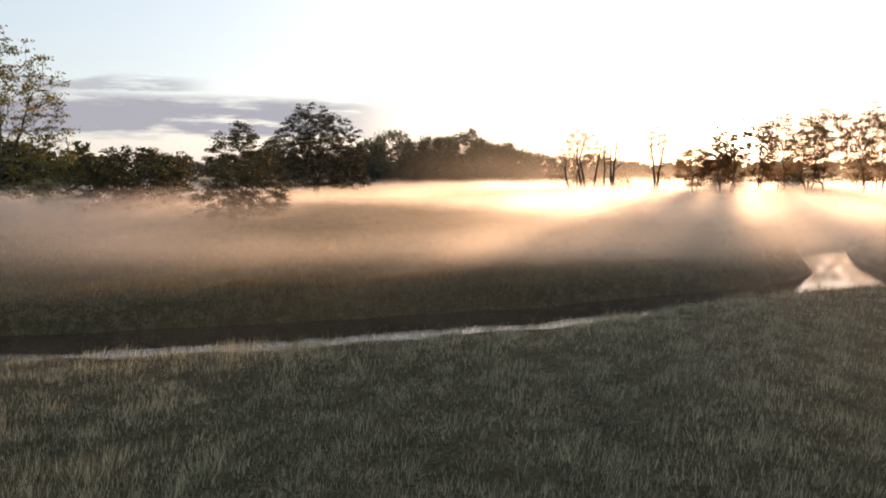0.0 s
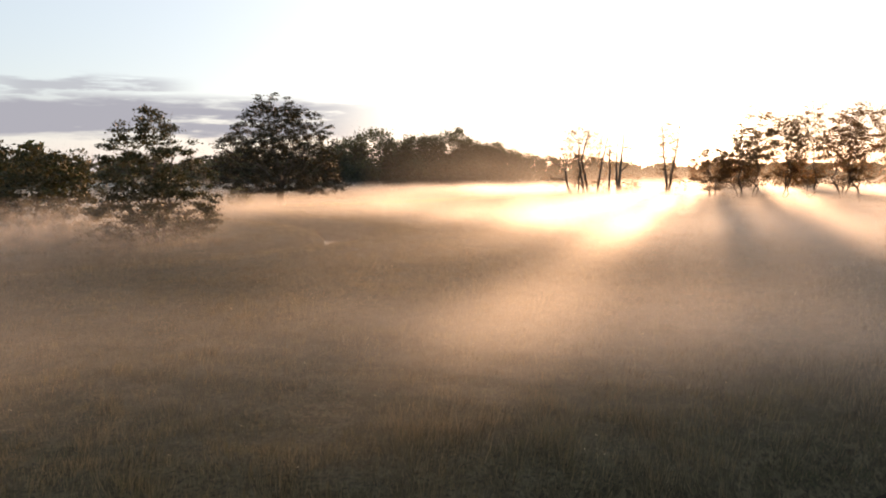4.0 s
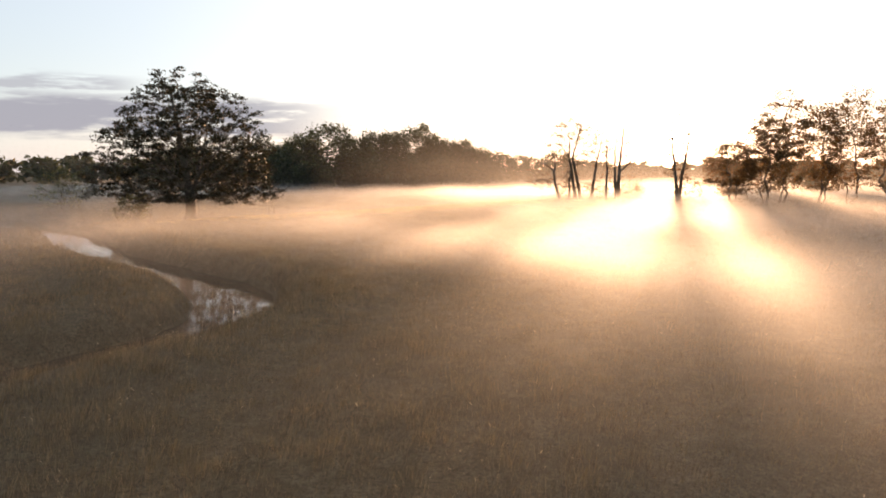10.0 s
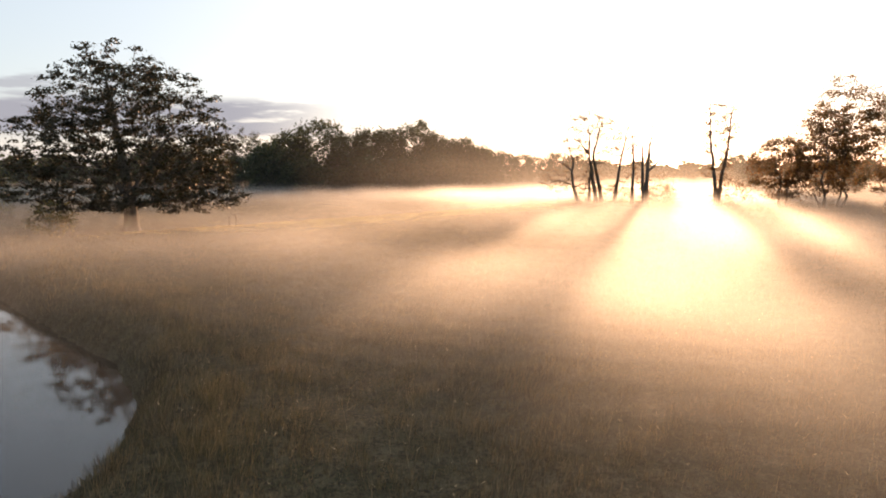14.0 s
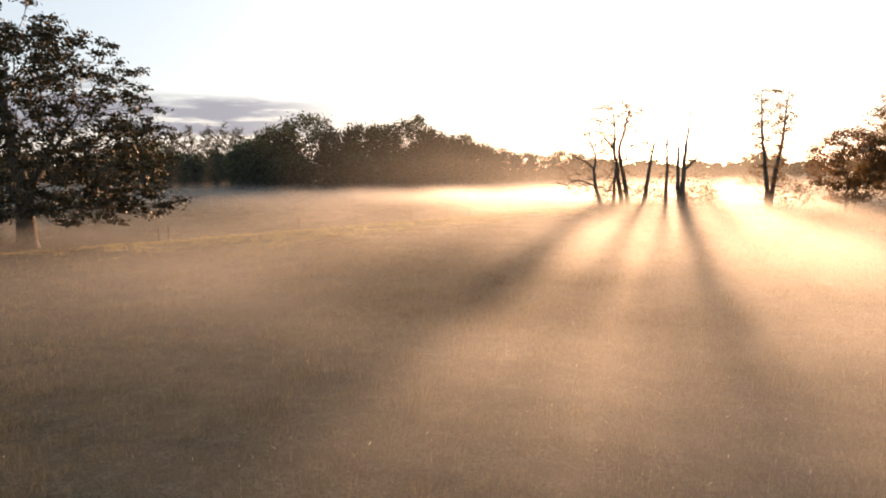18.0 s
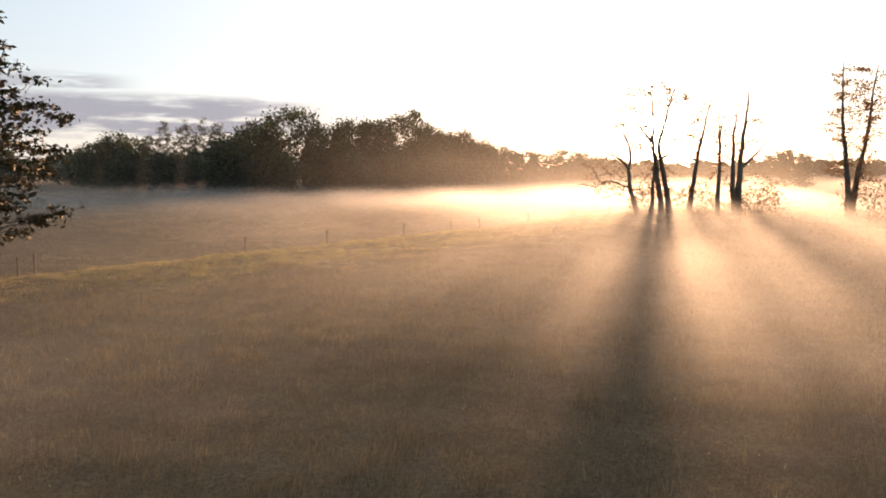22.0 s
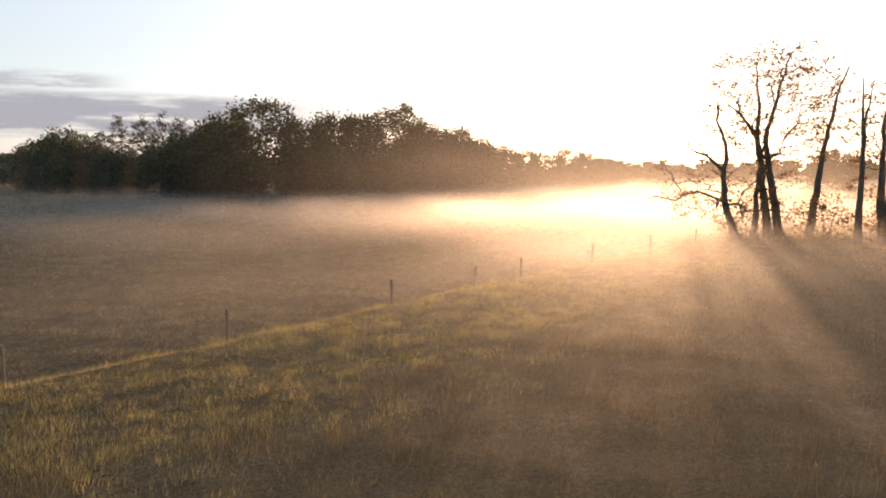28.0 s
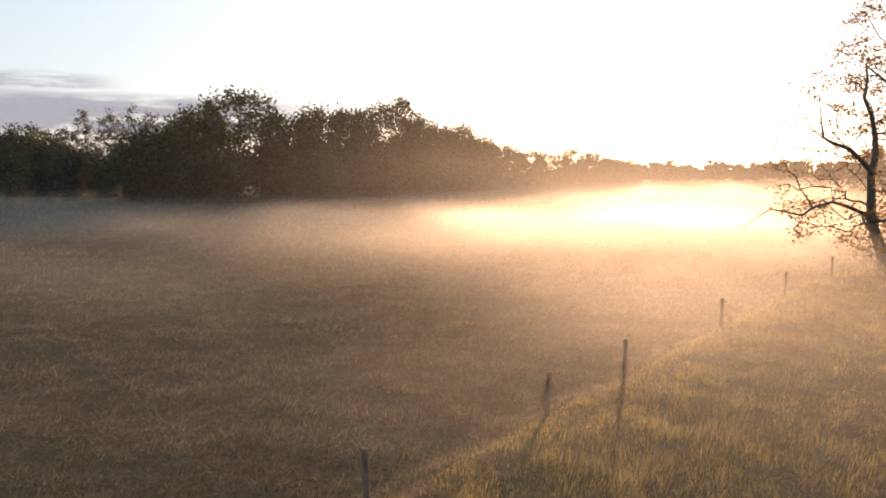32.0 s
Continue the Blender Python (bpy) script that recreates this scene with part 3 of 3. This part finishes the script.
for bx, by, bh, br, sd in ((49.6, 198.6, 6.8, 4.2, 51), (59.0, 189.0, 6.0, 4.0, 52), (40.5, 207.5, 5.6, 4.0, 53), (53.0, 203.5, 4.6, 3.2, 54), (44.5, 203.0, 5.4, 3.0, 55)):
    tree("alder_bush", bx, by, bh, scaled(DOME_SHAPE, br), "low russet alder scrub round the dead stems", "bush", "scrub by the fence", leaf=RUSSET, seed=sd, stems=6, foot=1.0, stem_r=0.08, twigs=170, low=0.06, balance=0.4, rise=0.6, step=0.6, tip=0.012,
         leaves=1100, size=0.14, sigma=0.34, top=0.75, near=False)
for bx, by, bh, br, sd in ((135.0, 330.0, 13.0, 8.5, 58), (128.0, 262.0, 11.0, 7.0, 59)):
    tree("field_tree", bx, by, bh, scaled(DOME_SHAPE, br), "small round tree in the pasture beyond the dead alders", leaf=WOODS, seed=sd, stem_r=0.3, twigs=120, low=0.08, step=1.4, leaves=8000, size=0.34, sigma=0.8, near=False)

# the alder copse to the right of the sun
COPSE = [(67.5, 187.5, 12.8, 5.0), (73.0, 184.5, 17.5, 4.6), (76.5, 185.5, 22.8, 5.6), (81.5, 181.0, 18.5, 5.0), (86.3, 179.5, 21.3, 5.4), (91.5, 174.5, 19.5, 5.0), (97.0, 177.0, 21.0, 5.2), (103.0, 172.0, 22.0, 5.6),
         (110.0, 176.0, 21.0, 5.6), (118.0, 171.0, 24.0, 6.0), (127.0, 173.0, 24.0, 6.0)]
for i, (cx, cy, ch, cr) in enumerate(COPSE):
    tree("copse_tree", cx, cy, ch * (1.1 if cx > 80 else 1.02), [(0, 0.4 * cr), (0.25, 0.7 * cr), (0.5, 0.95 * cr), (0.7, cr), (0.9, 0.75 * cr), (1, 0.35 * cr)], "slender alder of the copse, loosely leaved, by the meadow", group="copse by the meadow", leaf=RUSSET, seed=60 + i,
         stems=2 + i % 2, foot=0.9, stem_r=0.27, twigs=300, low=0.14, skirt=0.14, shell=0.45, lump=0.22, balance=0.3, rise=0.3, wob=0.16, tip=0.016, leaves=11500, size=0.18, sigma=0.6, near=False)

# the wood across the pasture
WOOD = [(-23.5, 327, 23.4, 10.8), (-34, 334, 20.5, 8.5), (-14, 338, 20, 8.5), (-6, 352, 23.0, 8.5), (2, 362, 24.0, 8), (11.5, 372, 26.6, 11.5), (20, 380, 22.5, 8), (-40, 322, 14.5, 7.5), (-28, 316, 10, 7), (-8, 330, 11, 7.5), (6, 350, 12, 8), (18, 362, 13, 7),
        (29, 396, 20.5, 7), (36, 402, 21.5, 7.5), (44, 410, 18.5, 7), (26, 384, 10, 6), (40, 398, 9, 6),
        (56, 440, 17.0, 8), (67, 466, 17.5, 8.5), (78, 474, 15.5, 7.5), (92, 490, 15.0, 8.5), (106, 498, 17.2, 9.5), (119, 506, 15.5, 9), (133, 520, 13.0, 9), (148, 540, 12.5, 9)]
for i, (cx, cy, ch, cr) in enumerate(WOOD):
    tree("wood_tree", cx, cy, ch * 1.05, scaled(DOME_SHAPE, cr), "tall broad-leaved tree of the dark wood edge", group="wood beyond the pasture", leaf=WOODS, seed=100 + i, stem_r=0.4, twigs=240 if cy < 420 else 120, low=0.1, skirt=0.02, shell=0.26, lump=0.06, step=1.8, tip=0.03,
         leaves=9500 if cy < 420 else 6000, size=0.48, sigma=1.05, flat=0.9, top=0.85, near=False)
ROW = [(-99, 378, 16, 8, 0), (-91, 374, 19, 8, 0), (-84, 370, 17, 7, 0), (-77, 366, 19.0, 4.5, 1), (-71, 364, 23.0, 4.6, 1), (-64, 363, 23.8, 4.4, 1), (-58, 362, 24.2, 4.6, 1), (-52, 360, 22.5, 4.2, 1), (-46, 358, 18, 6.5, 0), (-70, 358, 12, 7, 0), (-56, 352, 12, 7, 0), (-86, 362, 10, 6, 0)]
for i, (cx, cy, ch, cr, thin) in enumerate(ROW):
    tree("row_tree", cx, cy, ch * 1.04, scaled(CONE_SHAPE, cr / 4.8) if thin else scaled(DOME_SHAPE, cr), "feathery upright alder in a tree row" if thin else "dense rounded tree in a tree row", group="tree row beyond the pasture", leaf=ALDER if thin else WOODS, seed=140 + i,
         stems=2 if thin else 1, foot=0.8, stem_r=0.3, twigs=300 if thin else 200, low=0.1, skirt=0.02, shell=0.5 if thin else 0.3, lump=0.16 if thin else 0.08, balance=0.2, rise=0.8 if thin else 0.4, step=1.5, tip=0.026,
         leaves=6500 if thin else 8500, size=0.28 if thin else 0.42, sigma=0.5 if thin else 0.95, flat=0.8, near=False)


# far woods round the horizon, one sheet of clumped leaves
def far_woods(name, runs, seed, label):
    rng = np.random.RandomState(seed)
    cs = []
    for (x0, y0), (x1, y1), h0, h1, step in runs:
        k = int(math.hypot(x1 - x0, y1 - y0) / step)
        for i in range(k):
            f = (i + rng.uniform()) / k
            h = (h0 + (h1 - h0) * f) * rng.uniform(0.7, 1.1)
            r = h * rng.uniform(0.35, 0.55)
            m = 26
            d = rng.normal(0, 1, (m, 3))
            d /= np.linalg.norm(d, axis=1, keepdims=True)
            d *= rng.uniform(0.6, 1, (m, 1)) * np.array([r, r, h * 0.5])
            cs.append(d + np.array([x0 + (x1 - x0) * f + rng.normal(0, 6), y0 + (y1 - y0) * f + rng.normal(0, 8), 1 + h * 0.5]))
    cs = np.vstack(cs)
    ob = mesh_object(name, *leaf_quads(rng, cs, len(cs) * 9, 1.5, 1.9), WOODS, smooth=False)
    tagged(ob, label, "woods", kind="stuff")


far_woods("far_woods", [((-420, 520), (-105, 420), 17, 14, 7), ((-200, 250), (-160, 330), 18, 17, 6), ((-330, 180), (-200, 260), 19, 18, 7), ((110, 560), (270, 640), 9, 10, 6), ((140, 620), (420, 660), 12, 13, 8), ((330, 700), (700, 560), 15, 16, 9), ((250, 420), (520, 330), 15, 18, 9), ((-105, 430), (60, 480), 13, 14, 8)], 5, "dark distant woods along the misty horizon")


# ---------------------------------------------------------------- fence
def fence_post(x, y, tall, lean, turn, thick=0.055):
    z0 = float(height(np.array([float(x)]), np.array([float(y)]))[0])
    root = new("fence_post")
    root.matrix_basis = pose(x, y, z0 - 0.06, lean[0], lean[1], turn)
    tagged(root, "weathered round wooden fence post standing in the grass", "fence post", "pasture fence posts")
    rng = np.random.RandomState(int(abs(x * 7 + y)))
    zs = np.linspace(0, tall, 7)
    pts = np.stack([rng.normal(0, 0.006, 7), rng.normal(0, 0.006, 7), zs], 1)
    pts = np.vstack([pts, pts[-1] + (0, 0, 0.02), pts[-1] + (0, 0, 0.022)])
    r = np.array([1.05, 1.0, 0.98, 0.97, 0.95, 0.98, 1.0, 0.8, 0.05]) * thick
    mesh_object("post", *tubes([(pts, r)], 10), POSTWOOD, root)
    knob = np.array([(0.0, -thick, tall - 0.10), (0.0, -thick - 0.03, tall - 0.10), (0.0, -thick - 0.07, tall - 0.10)])
    mesh_object("insulator", *tubes([(knob, [0.018, 0.03, 0.022])], 8), STRAW, root)
    return root


rng = np.random.RandomState(77)
spots = [(-30.0, 144.0), (-17.3, 155.3), (-16.6, 155.8), (-6.7, 165.8), (-1.2, 170.8), (5.2, 177.5), (9.9, 182.2), (13.2, 185.3), (19.6, 191.5), (26.5, 198.0), (33.0, 203.6), (47.0, 210.0), (53.0, 212.0), (60.0, 214.0), (68.0, 215.6)]
for px, py in spots:
    fence_post(px, py, 1.3 + rng.uniform(-0.08, 0.08), (rng.uniform(-3, 3), rng.uniform(-3, 3)), rng.uniform(0, 360), 0.07)
for px, py in ((-34, 262), (-52, 268), (-14, 258), (-66, 240), (-24, 214)):
    fence_post(px, py, 1.3, (0, 2), 0, 0.06)


# ---------------------------------------------------------------- grass
def blades(name, x, y, tall, wide, turn, mat, label, seed, lean=0.35):
    """One sheet of grass: at each place a narrow tapering blade that leans the way of its turn."""
    rng = np.random.RandomState(seed)
    ok = stream_gap(x, y) > 0.15
    x, y, tall, wide, turn = x[ok], y[ok], tall[ok], wide[ok], turn[ok]
    z = height(x, y)
    k = len(x)
    a = rng.uniform(0, 2 * np.pi, k)
    tip = tall * lean * rng.uniform(0.3, 1.7, k)
    ux, uy = np.cos(a) * wide, np.sin(a) * wide
    dx, dy = np.cos(turn) * tip, np.sin(turn) * tip
    v = np.empty((k, 3, 3), np.float32)
    v[:, 0] = np.stack([x - ux, y - uy, z - 0.04], 1)
    v[:, 1] = np.stack([x + ux, y + uy, z - 0.04], 1)
    v[:, 2] = np.stack([x + dx, y + dy, z + tall * 0.97], 1)
    ob = mesh_object(name, v.reshape(-1, 3), np.arange(3 * k).reshape(-1, 3), mat, smooth=False)
    return tagged(ob, label, "grass", kind="stuff")


def tufts(rng, cx, cy, scale, radius, per):
    """Blades round the tuft centres: places, scale, the way each leans (outwards, and downwind), and how high it stands (highest in the middle)."""
    x, y, s = np.repeat(cx, per), np.repeat(cy, per), np.repeat(scale, per)
    ox, oy = rng.normal(0, 1, len(x)), rng.normal(0, 1, len(x))
    own = np.repeat(rng.uniform(0.7, 1.25, len(cx)), per)
    turn = np.arctan2(oy + 0.5 * np.sin(1.5 * wave(x, y, 9.0, 62)), ox + 0.5 * np.cos(1.5 * wave(x, y, 9.0, 62))) + rng.normal(0, 0.5, len(x))
    rise = own * np.exp(-(ox**2 + oy**2) * 0.1) * rng.uniform(0.55, 1.15, len(x))
    return x + ox * radius * s * own, y + oy * radius * s * own, s, turn, rise


rng = np.random.RandomState(11)
k = 46000
u = rng.uniform(0, 1, k)
off = np.where(rng.uniform(0, 1, k) < 0.64, rng.uniform(0, 13, k), 13 * 110 / (110 - u * 97))
cx, cy = off * np.where(rng.uniform(0, 1, k) < 0.5, -1, 1) + 2, rng.uniform(9, 206, k)
x, y, s, turn, rise = tufts(rng, cx, cy, np.maximum(1.0, off / 13), 0.25, 28)
more_x, more_y = rng.uniform(-26, 36, 26000), rng.uniform(146, 204, 26000)
near_bank = (np.abs(beyond_fence(more_x, more_y) + 6) < 6.5) & (more_x < 30)
more = tufts(rng, more_x[near_bank], more_y[near_bank], np.ones(near_bank.sum()), 0.19, 26)
x, y, s, turn, rise = (np.concatenate([p, q]) for p, q in zip((x, y, s, turn, rise), more))
past = beyond_fence(x, y)
meadow = past < -0.15
hump = 0.5 + 0.5 * np.clip(0.7 * wave(x, y, 1.8, 8) + 0.5 * wave(x, y, 4.4, 9) + 0.4 * wave(x, y, 13.0, 10), -1, 1)
brink = stream_gap(x, y)
tall = (0.13 + 0.44 * hump ** 1.7 + 0.22 * np.exp(-((brink - 2.5) / 2.2) ** 2) * (y > 31)) * rise * np.clip(0.9 + 0.1 * s, 1, 1.5)
wide = 0.0066 * s * rng.uniform(0.6, 1.4, len(x))
lush = meadow & (ramp(past + 5 * wave(x, y, 6.0, 31), -20, -3) * ramp(y + 6 * wave(x, y, 8.0, 32), 138, 160) > rng.uniform(0.02, 0.5, len(x)))
meadow = meadow & ~lush
tall[lush] *= 0.78
wide[lush] *= 0.72
# grass this side of the stream gets the paler colour with sky light painted in
skylit_dewy = meadow & (y < 27 + 0.3 * x)
meadow = meadow & ~skylit_dewy
for name, on, mat, label, seed in (("skylit_dewy_grass", skylit_dewy, SKYLIT_DEWY, "grey-green meadow grass heavy with dew by the stream, paled as if skylit", 19), ("meadow_grass", meadow, GRASS, "rough tussocky meadow grass, green and brown, wet with dew", 12),
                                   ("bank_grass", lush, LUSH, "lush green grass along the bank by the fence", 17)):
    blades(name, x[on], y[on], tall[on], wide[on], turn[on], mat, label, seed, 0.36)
on = (past >= -0.15) & (y < 240)
blades("pasture_grass", x[on], y[on], 0.42 * tall[on], wide[on] * 1.2, turn[on], PASTURE, "short grazed pasture grass, tan and frosted with dew", 13, 1.1)

# the pasture beyond the fence, in low clumps
k = 11500
d = 14 * (14.0 ** rng.uniform(0, 1, k))
a = rng.uniform(-0.75, 0.75, k)
cx, cy = 5 + d * np.sin(a), 158 + d * np.cos(a)
x, y, s, turn, rise = tufts(rng, cx, cy, np.maximum(1.0, d / 26), 0.2, 20)
on = (beyond_fence(x, y) > 0.2) & (stream_gap(x, y) > 0.5)
blades("pasture_grass", x[on], y[on], ((0.10 + 0.15 * np.clip(0.5 + wave(x, y, 3.0, 18), 0, 1)) * rise * np.sqrt(s))[on], 0.0095 * s[on], turn[on], PASTURE, "short grazed pasture grass, tan and frosted with dew", 14, 1.1)
on = (beyond_fence(x, y) < -0.1) & (y > 203)
blades("bank_grass", x[on], y[on], 0.42 * (rise * np.sqrt(s))[on], 0.012 * s[on], turn[on], LUSH, "lush grass along the bank by the fence", 15)

# seed stalks with pale heads
def seed_stalks(name, x, y, tall, label, seed):
    """Thin stalks, each with a small feathery head."""
    rng = np.random.RandomState(seed)
    ok = stream_gap(x, y) > 1.2
    x, y, tall = x[ok], y[ok], tall[ok]
    k, z = len(x), height(x, y)
    a, b = rng.uniform(0, 6.28, k), rng.uniform(0, 6.28, k)
    dx, dy = np.cos(b) * tall * 0.16, np.sin(b) * tall * 0.16
    ux, uy = np.cos(a), np.sin(a)
    v = np.empty((k, 3, 3), np.float32)
    v[:, 0] = np.stack([x - ux * 0.004, y - uy * 0.004, z], 1)
    v[:, 1] = np.stack([x + ux * 0.004, y + uy * 0.004, z], 1)
    v[:, 2] = np.stack([x + dx, y + dy, z + tall], 1)
    tagged(mesh_object(name, v.reshape(-1, 3), np.arange(3 * k).reshape(-1, 3), STRAW, smooth=False), label, "grass", kind="stuff")
    h, w = rng.uniform(0.05, 0.10, k), rng.uniform(0.006, 0.012, k)
    top = np.stack([x + dx, y + dy, z + tall], 1)
    bend = np.stack([np.cos(b), np.sin(b), np.full(k, 0.9)], 1) * h[:, None]
    side = np.stack([ux, uy, np.zeros(k)], 1) * w[:, None]
    heads = np.stack([top - bend * 0.4, top + side, top + bend * 0.7, top - side], 1)
    tagged(mesh_object("seed_heads", heads.reshape(-1, 3), np.arange(4 * k).reshape(-1, 4), PLUME, smooth=False), "pale feathery seed heads above the meadow grass", "grass", kind="stuff")


k = 5200
x = 2 + rng.normal(0, 13, k)
y = np.where(rng.uniform(0, 1, k) < 0.6, rng.uniform(50, 112, k), rng.uniform(12, 172, k))
ok = (beyond_fence(x, y) < -2) & (wave(x, y, 9, 21) > -0.2)
seed_stalks("seed_stalks", x[ok], y[ok], rng.uniform(0.45, 0.85, k)[ok], "thin dry seed stalks above the meadow grass", 16)


# reeds bent over the water by the near bank
def reed_clump(x, y, count, seed):
    rng = np.random.RandomState(seed)
    root = new("reed_clump")
    root.location = (x, y, 0.0)
    tagged(root, "clump of dark bent reed stems standing in the stream's edge", "reeds", "reeds in the stream")
    for i in range(count):
        p = np.array([rng.normal(0, 0.5), rng.normal(0, 0.28), -0.25])
        a = rng.uniform(0, 6.28)
        h, f = rng.uniform(0.3, 0.75), rng.uniform(0.3, 0.8)
        q = p + (math.cos(a) * f * 0.5, math.sin(a) * f * 0.5, h)
        e = q + (math.cos(a) * f * 0.7, math.sin(a) * f * 0.7, rng.uniform(-0.45, 0.5) * h)
        mesh_object("stem", *tubes([(np.array([p, (p + q) / 2 + (0, 0, 0.03), q, e]), [0.013, 0.012, 0.01, 0.004])], 4), REED, root)


for i, (px, py) in enumerate(((-5.6, 26.4), (-4.0, 27.6), (-2.4, 27.6), (-1.0, 28.9), (0.3, 28.4), (1.6, 28.1), (2.6, 29.2), (3.6, 29.0), (4.6, 30.3), (5.8, 30.0), (7.2, 31.2), (8.8, 33.6), (5.0, 34.4), (11.4, 33.4),
                              (-12.3, 92.5), (-12.9, 95.5), (-14.5, 99.0), (-11.0, 84.5), (-6.8, 88.0), (-7.4, 85.2), (-17.5, 102.0))):
    reed_clump(px, py, 9 if i < 14 else 16, 200 + i)


# ---------------------------------------------------------------- mist
def mist_density(x, y, z):
    """How thick the mist is: a low layer with a soft wispy top, thickest past the first bend of the stream, thin over the near bank, the second bend and the pasture."""
    wisp = np.clip(0.5 + 0.24 * wave(x * 0.7, y * 0.6, 20, 41) + 0.13 * wave(x + 2 * z, y, 8, 42), 0, 1)
    thick = 0.14 + 1.1 * ramp(y - 0.1 * x, 31, 46)
    thick = thick + 0.9 * ramp(y, 38, 43) * (1 - ramp(y, 45, 53)) * (0.4 + 0.6 * ramp(x, -6, 14)) + 0.85 * ramp(-x, 14, 32) * ramp(y, 50, 62) * (1 - ramp(y, 140, 190))
    thick = thick * (1 - 0.75 * np.exp(-((x + 17) / 15) ** 2 - ((y - 94) / 19) ** 2))
    thick = thick * (1 - 0.84 * ramp(y, 45, 55) * (1 - ramp(y, 84, 104)) * np.exp(-((x + 2) / 22) ** 2)) * (1 - 0.22 * ramp(y, 96, 110))
    pasture = ramp(beyond_fence(x, y), -6, 16) * ramp(y, 150, 172)
    streak = np.exp(-((y - 0.2 * x - 262) / 42.0) ** 2) * ramp(x, -40, 0)
    thick = thick * (1 - pasture * (0.76 - 0.72 * streak - 0.6 * (1 - streak) * ramp(y - 0.35 * x, 190, 228)))
    thick = thick * (1 - 0.64 * ramp(y, 120, 142) * (1 - pasture) * (1 - 0.45 * ramp(x, 8, 26) * (1 - ramp(y, 150, 172))))
    top = 3.3 + 0.5 * ramp(-x, 16, 34) * (1 - ramp(y, 150, 190)) + 0.9 * ramp(y, 46, 58) * (1 - ramp(y, 70, 92)) + 2.2 * (wisp - 0.5) - 0.35 * pasture
    return thick * ramp(top + 0.7 - z, 0, 2.8) * (0.14 + 0.86 * ramp(z, 0.5, 2.4)) * (0.55 + 0.8 * wisp)


def haze_density(x, y, z):
    """A faint haze that reaches up to the treetops far off."""
    return 0.19 * np.exp(-z / 9.0) * (1 - ramp(z, 14, 25)) * ramp(z, 0.5, 3.0)


def mist_veils(name, rows, levels, density, mat, label):
    """Standing veils of ground mist square to the sun's way, one behind another across the valley, each wavering in plan."""
    verts, faces, start = [], [], 0
    rng = np.random.RandomState(3)
    sa, ca = math.sin(radians(SUN_AZ)), math.cos(radians(SUN_AZ))
    m = len(levels)
    for s0, l0, l1 in rows:
        k = max(8, int((l1 - l0) / 3.5))
        ls = np.linspace(l0, l1, k)
        ss = s0 + 1.5 * np.sin(ls / 19.0 + s0 / 37.0) + 0.8 * np.sin(ls / 7.0 - s0 / 23.0) + rng.uniform(-0.15, 0.15)
        d = (np.minimum(levels[None, :], 8) / 4.3 - 0.5) * 1.8
        sv = ss[:, None] + d
        v = np.stack([ls[:, None] * ca + sv * sa, -ls[:, None] * sa + sv * ca, np.broadcast_to(levels, sv.shape)], -1).reshape(-1, 3)
        ids = np.arange(k * m).reshape(k, m) + start
        faces.append(np.stack([ids[:-1, :-1], ids[1:, :-1], ids[1:, 1:], ids[:-1, 1:]], -1).reshape(-1, 4))
        verts.append(v)
        start += k * m
    v, f = np.vstack(verts), np.vstack(faces)
    dens = density(v[:, 0], v[:, 1], v[:, 2])
    ob = mesh_object(name, v, f[dens[f].max(1) > 0.012], mat)
    ob.data.attributes.new("mistiness", "FLOAT", "POINT").data.foreach_set("value", dens.astype(np.float32))
    return tagged(ob, label, "mist", kind="stuff")


rows, ss = [], 6.0
while ss < 640:
    rows.append((ss, -70 - ss * 0.75, 70 + ss * 0.35))
    ss += 2.6 if ss < 230 else 2.6 * (1 + (ss - 230) / 16)
mist_veils("mist", rows, np.array([0.02, 0.8, 1.4, 1.9, 2.4, 2.9, 3.5, 4.3, 5.2]), mist_density, MIST, "low bank of dawn mist drifting over the meadow, lit from behind")
rows = [(ss, -300, 190) for ss in np.arange(212, 330, 15.0)]
mist_veils("haze", rows, np.array([0.1, 2.0, 4.0, 7.0, 11.0, 16.0, 25.0]), haze_density, MIST, "faint morning haze before the distant woods")
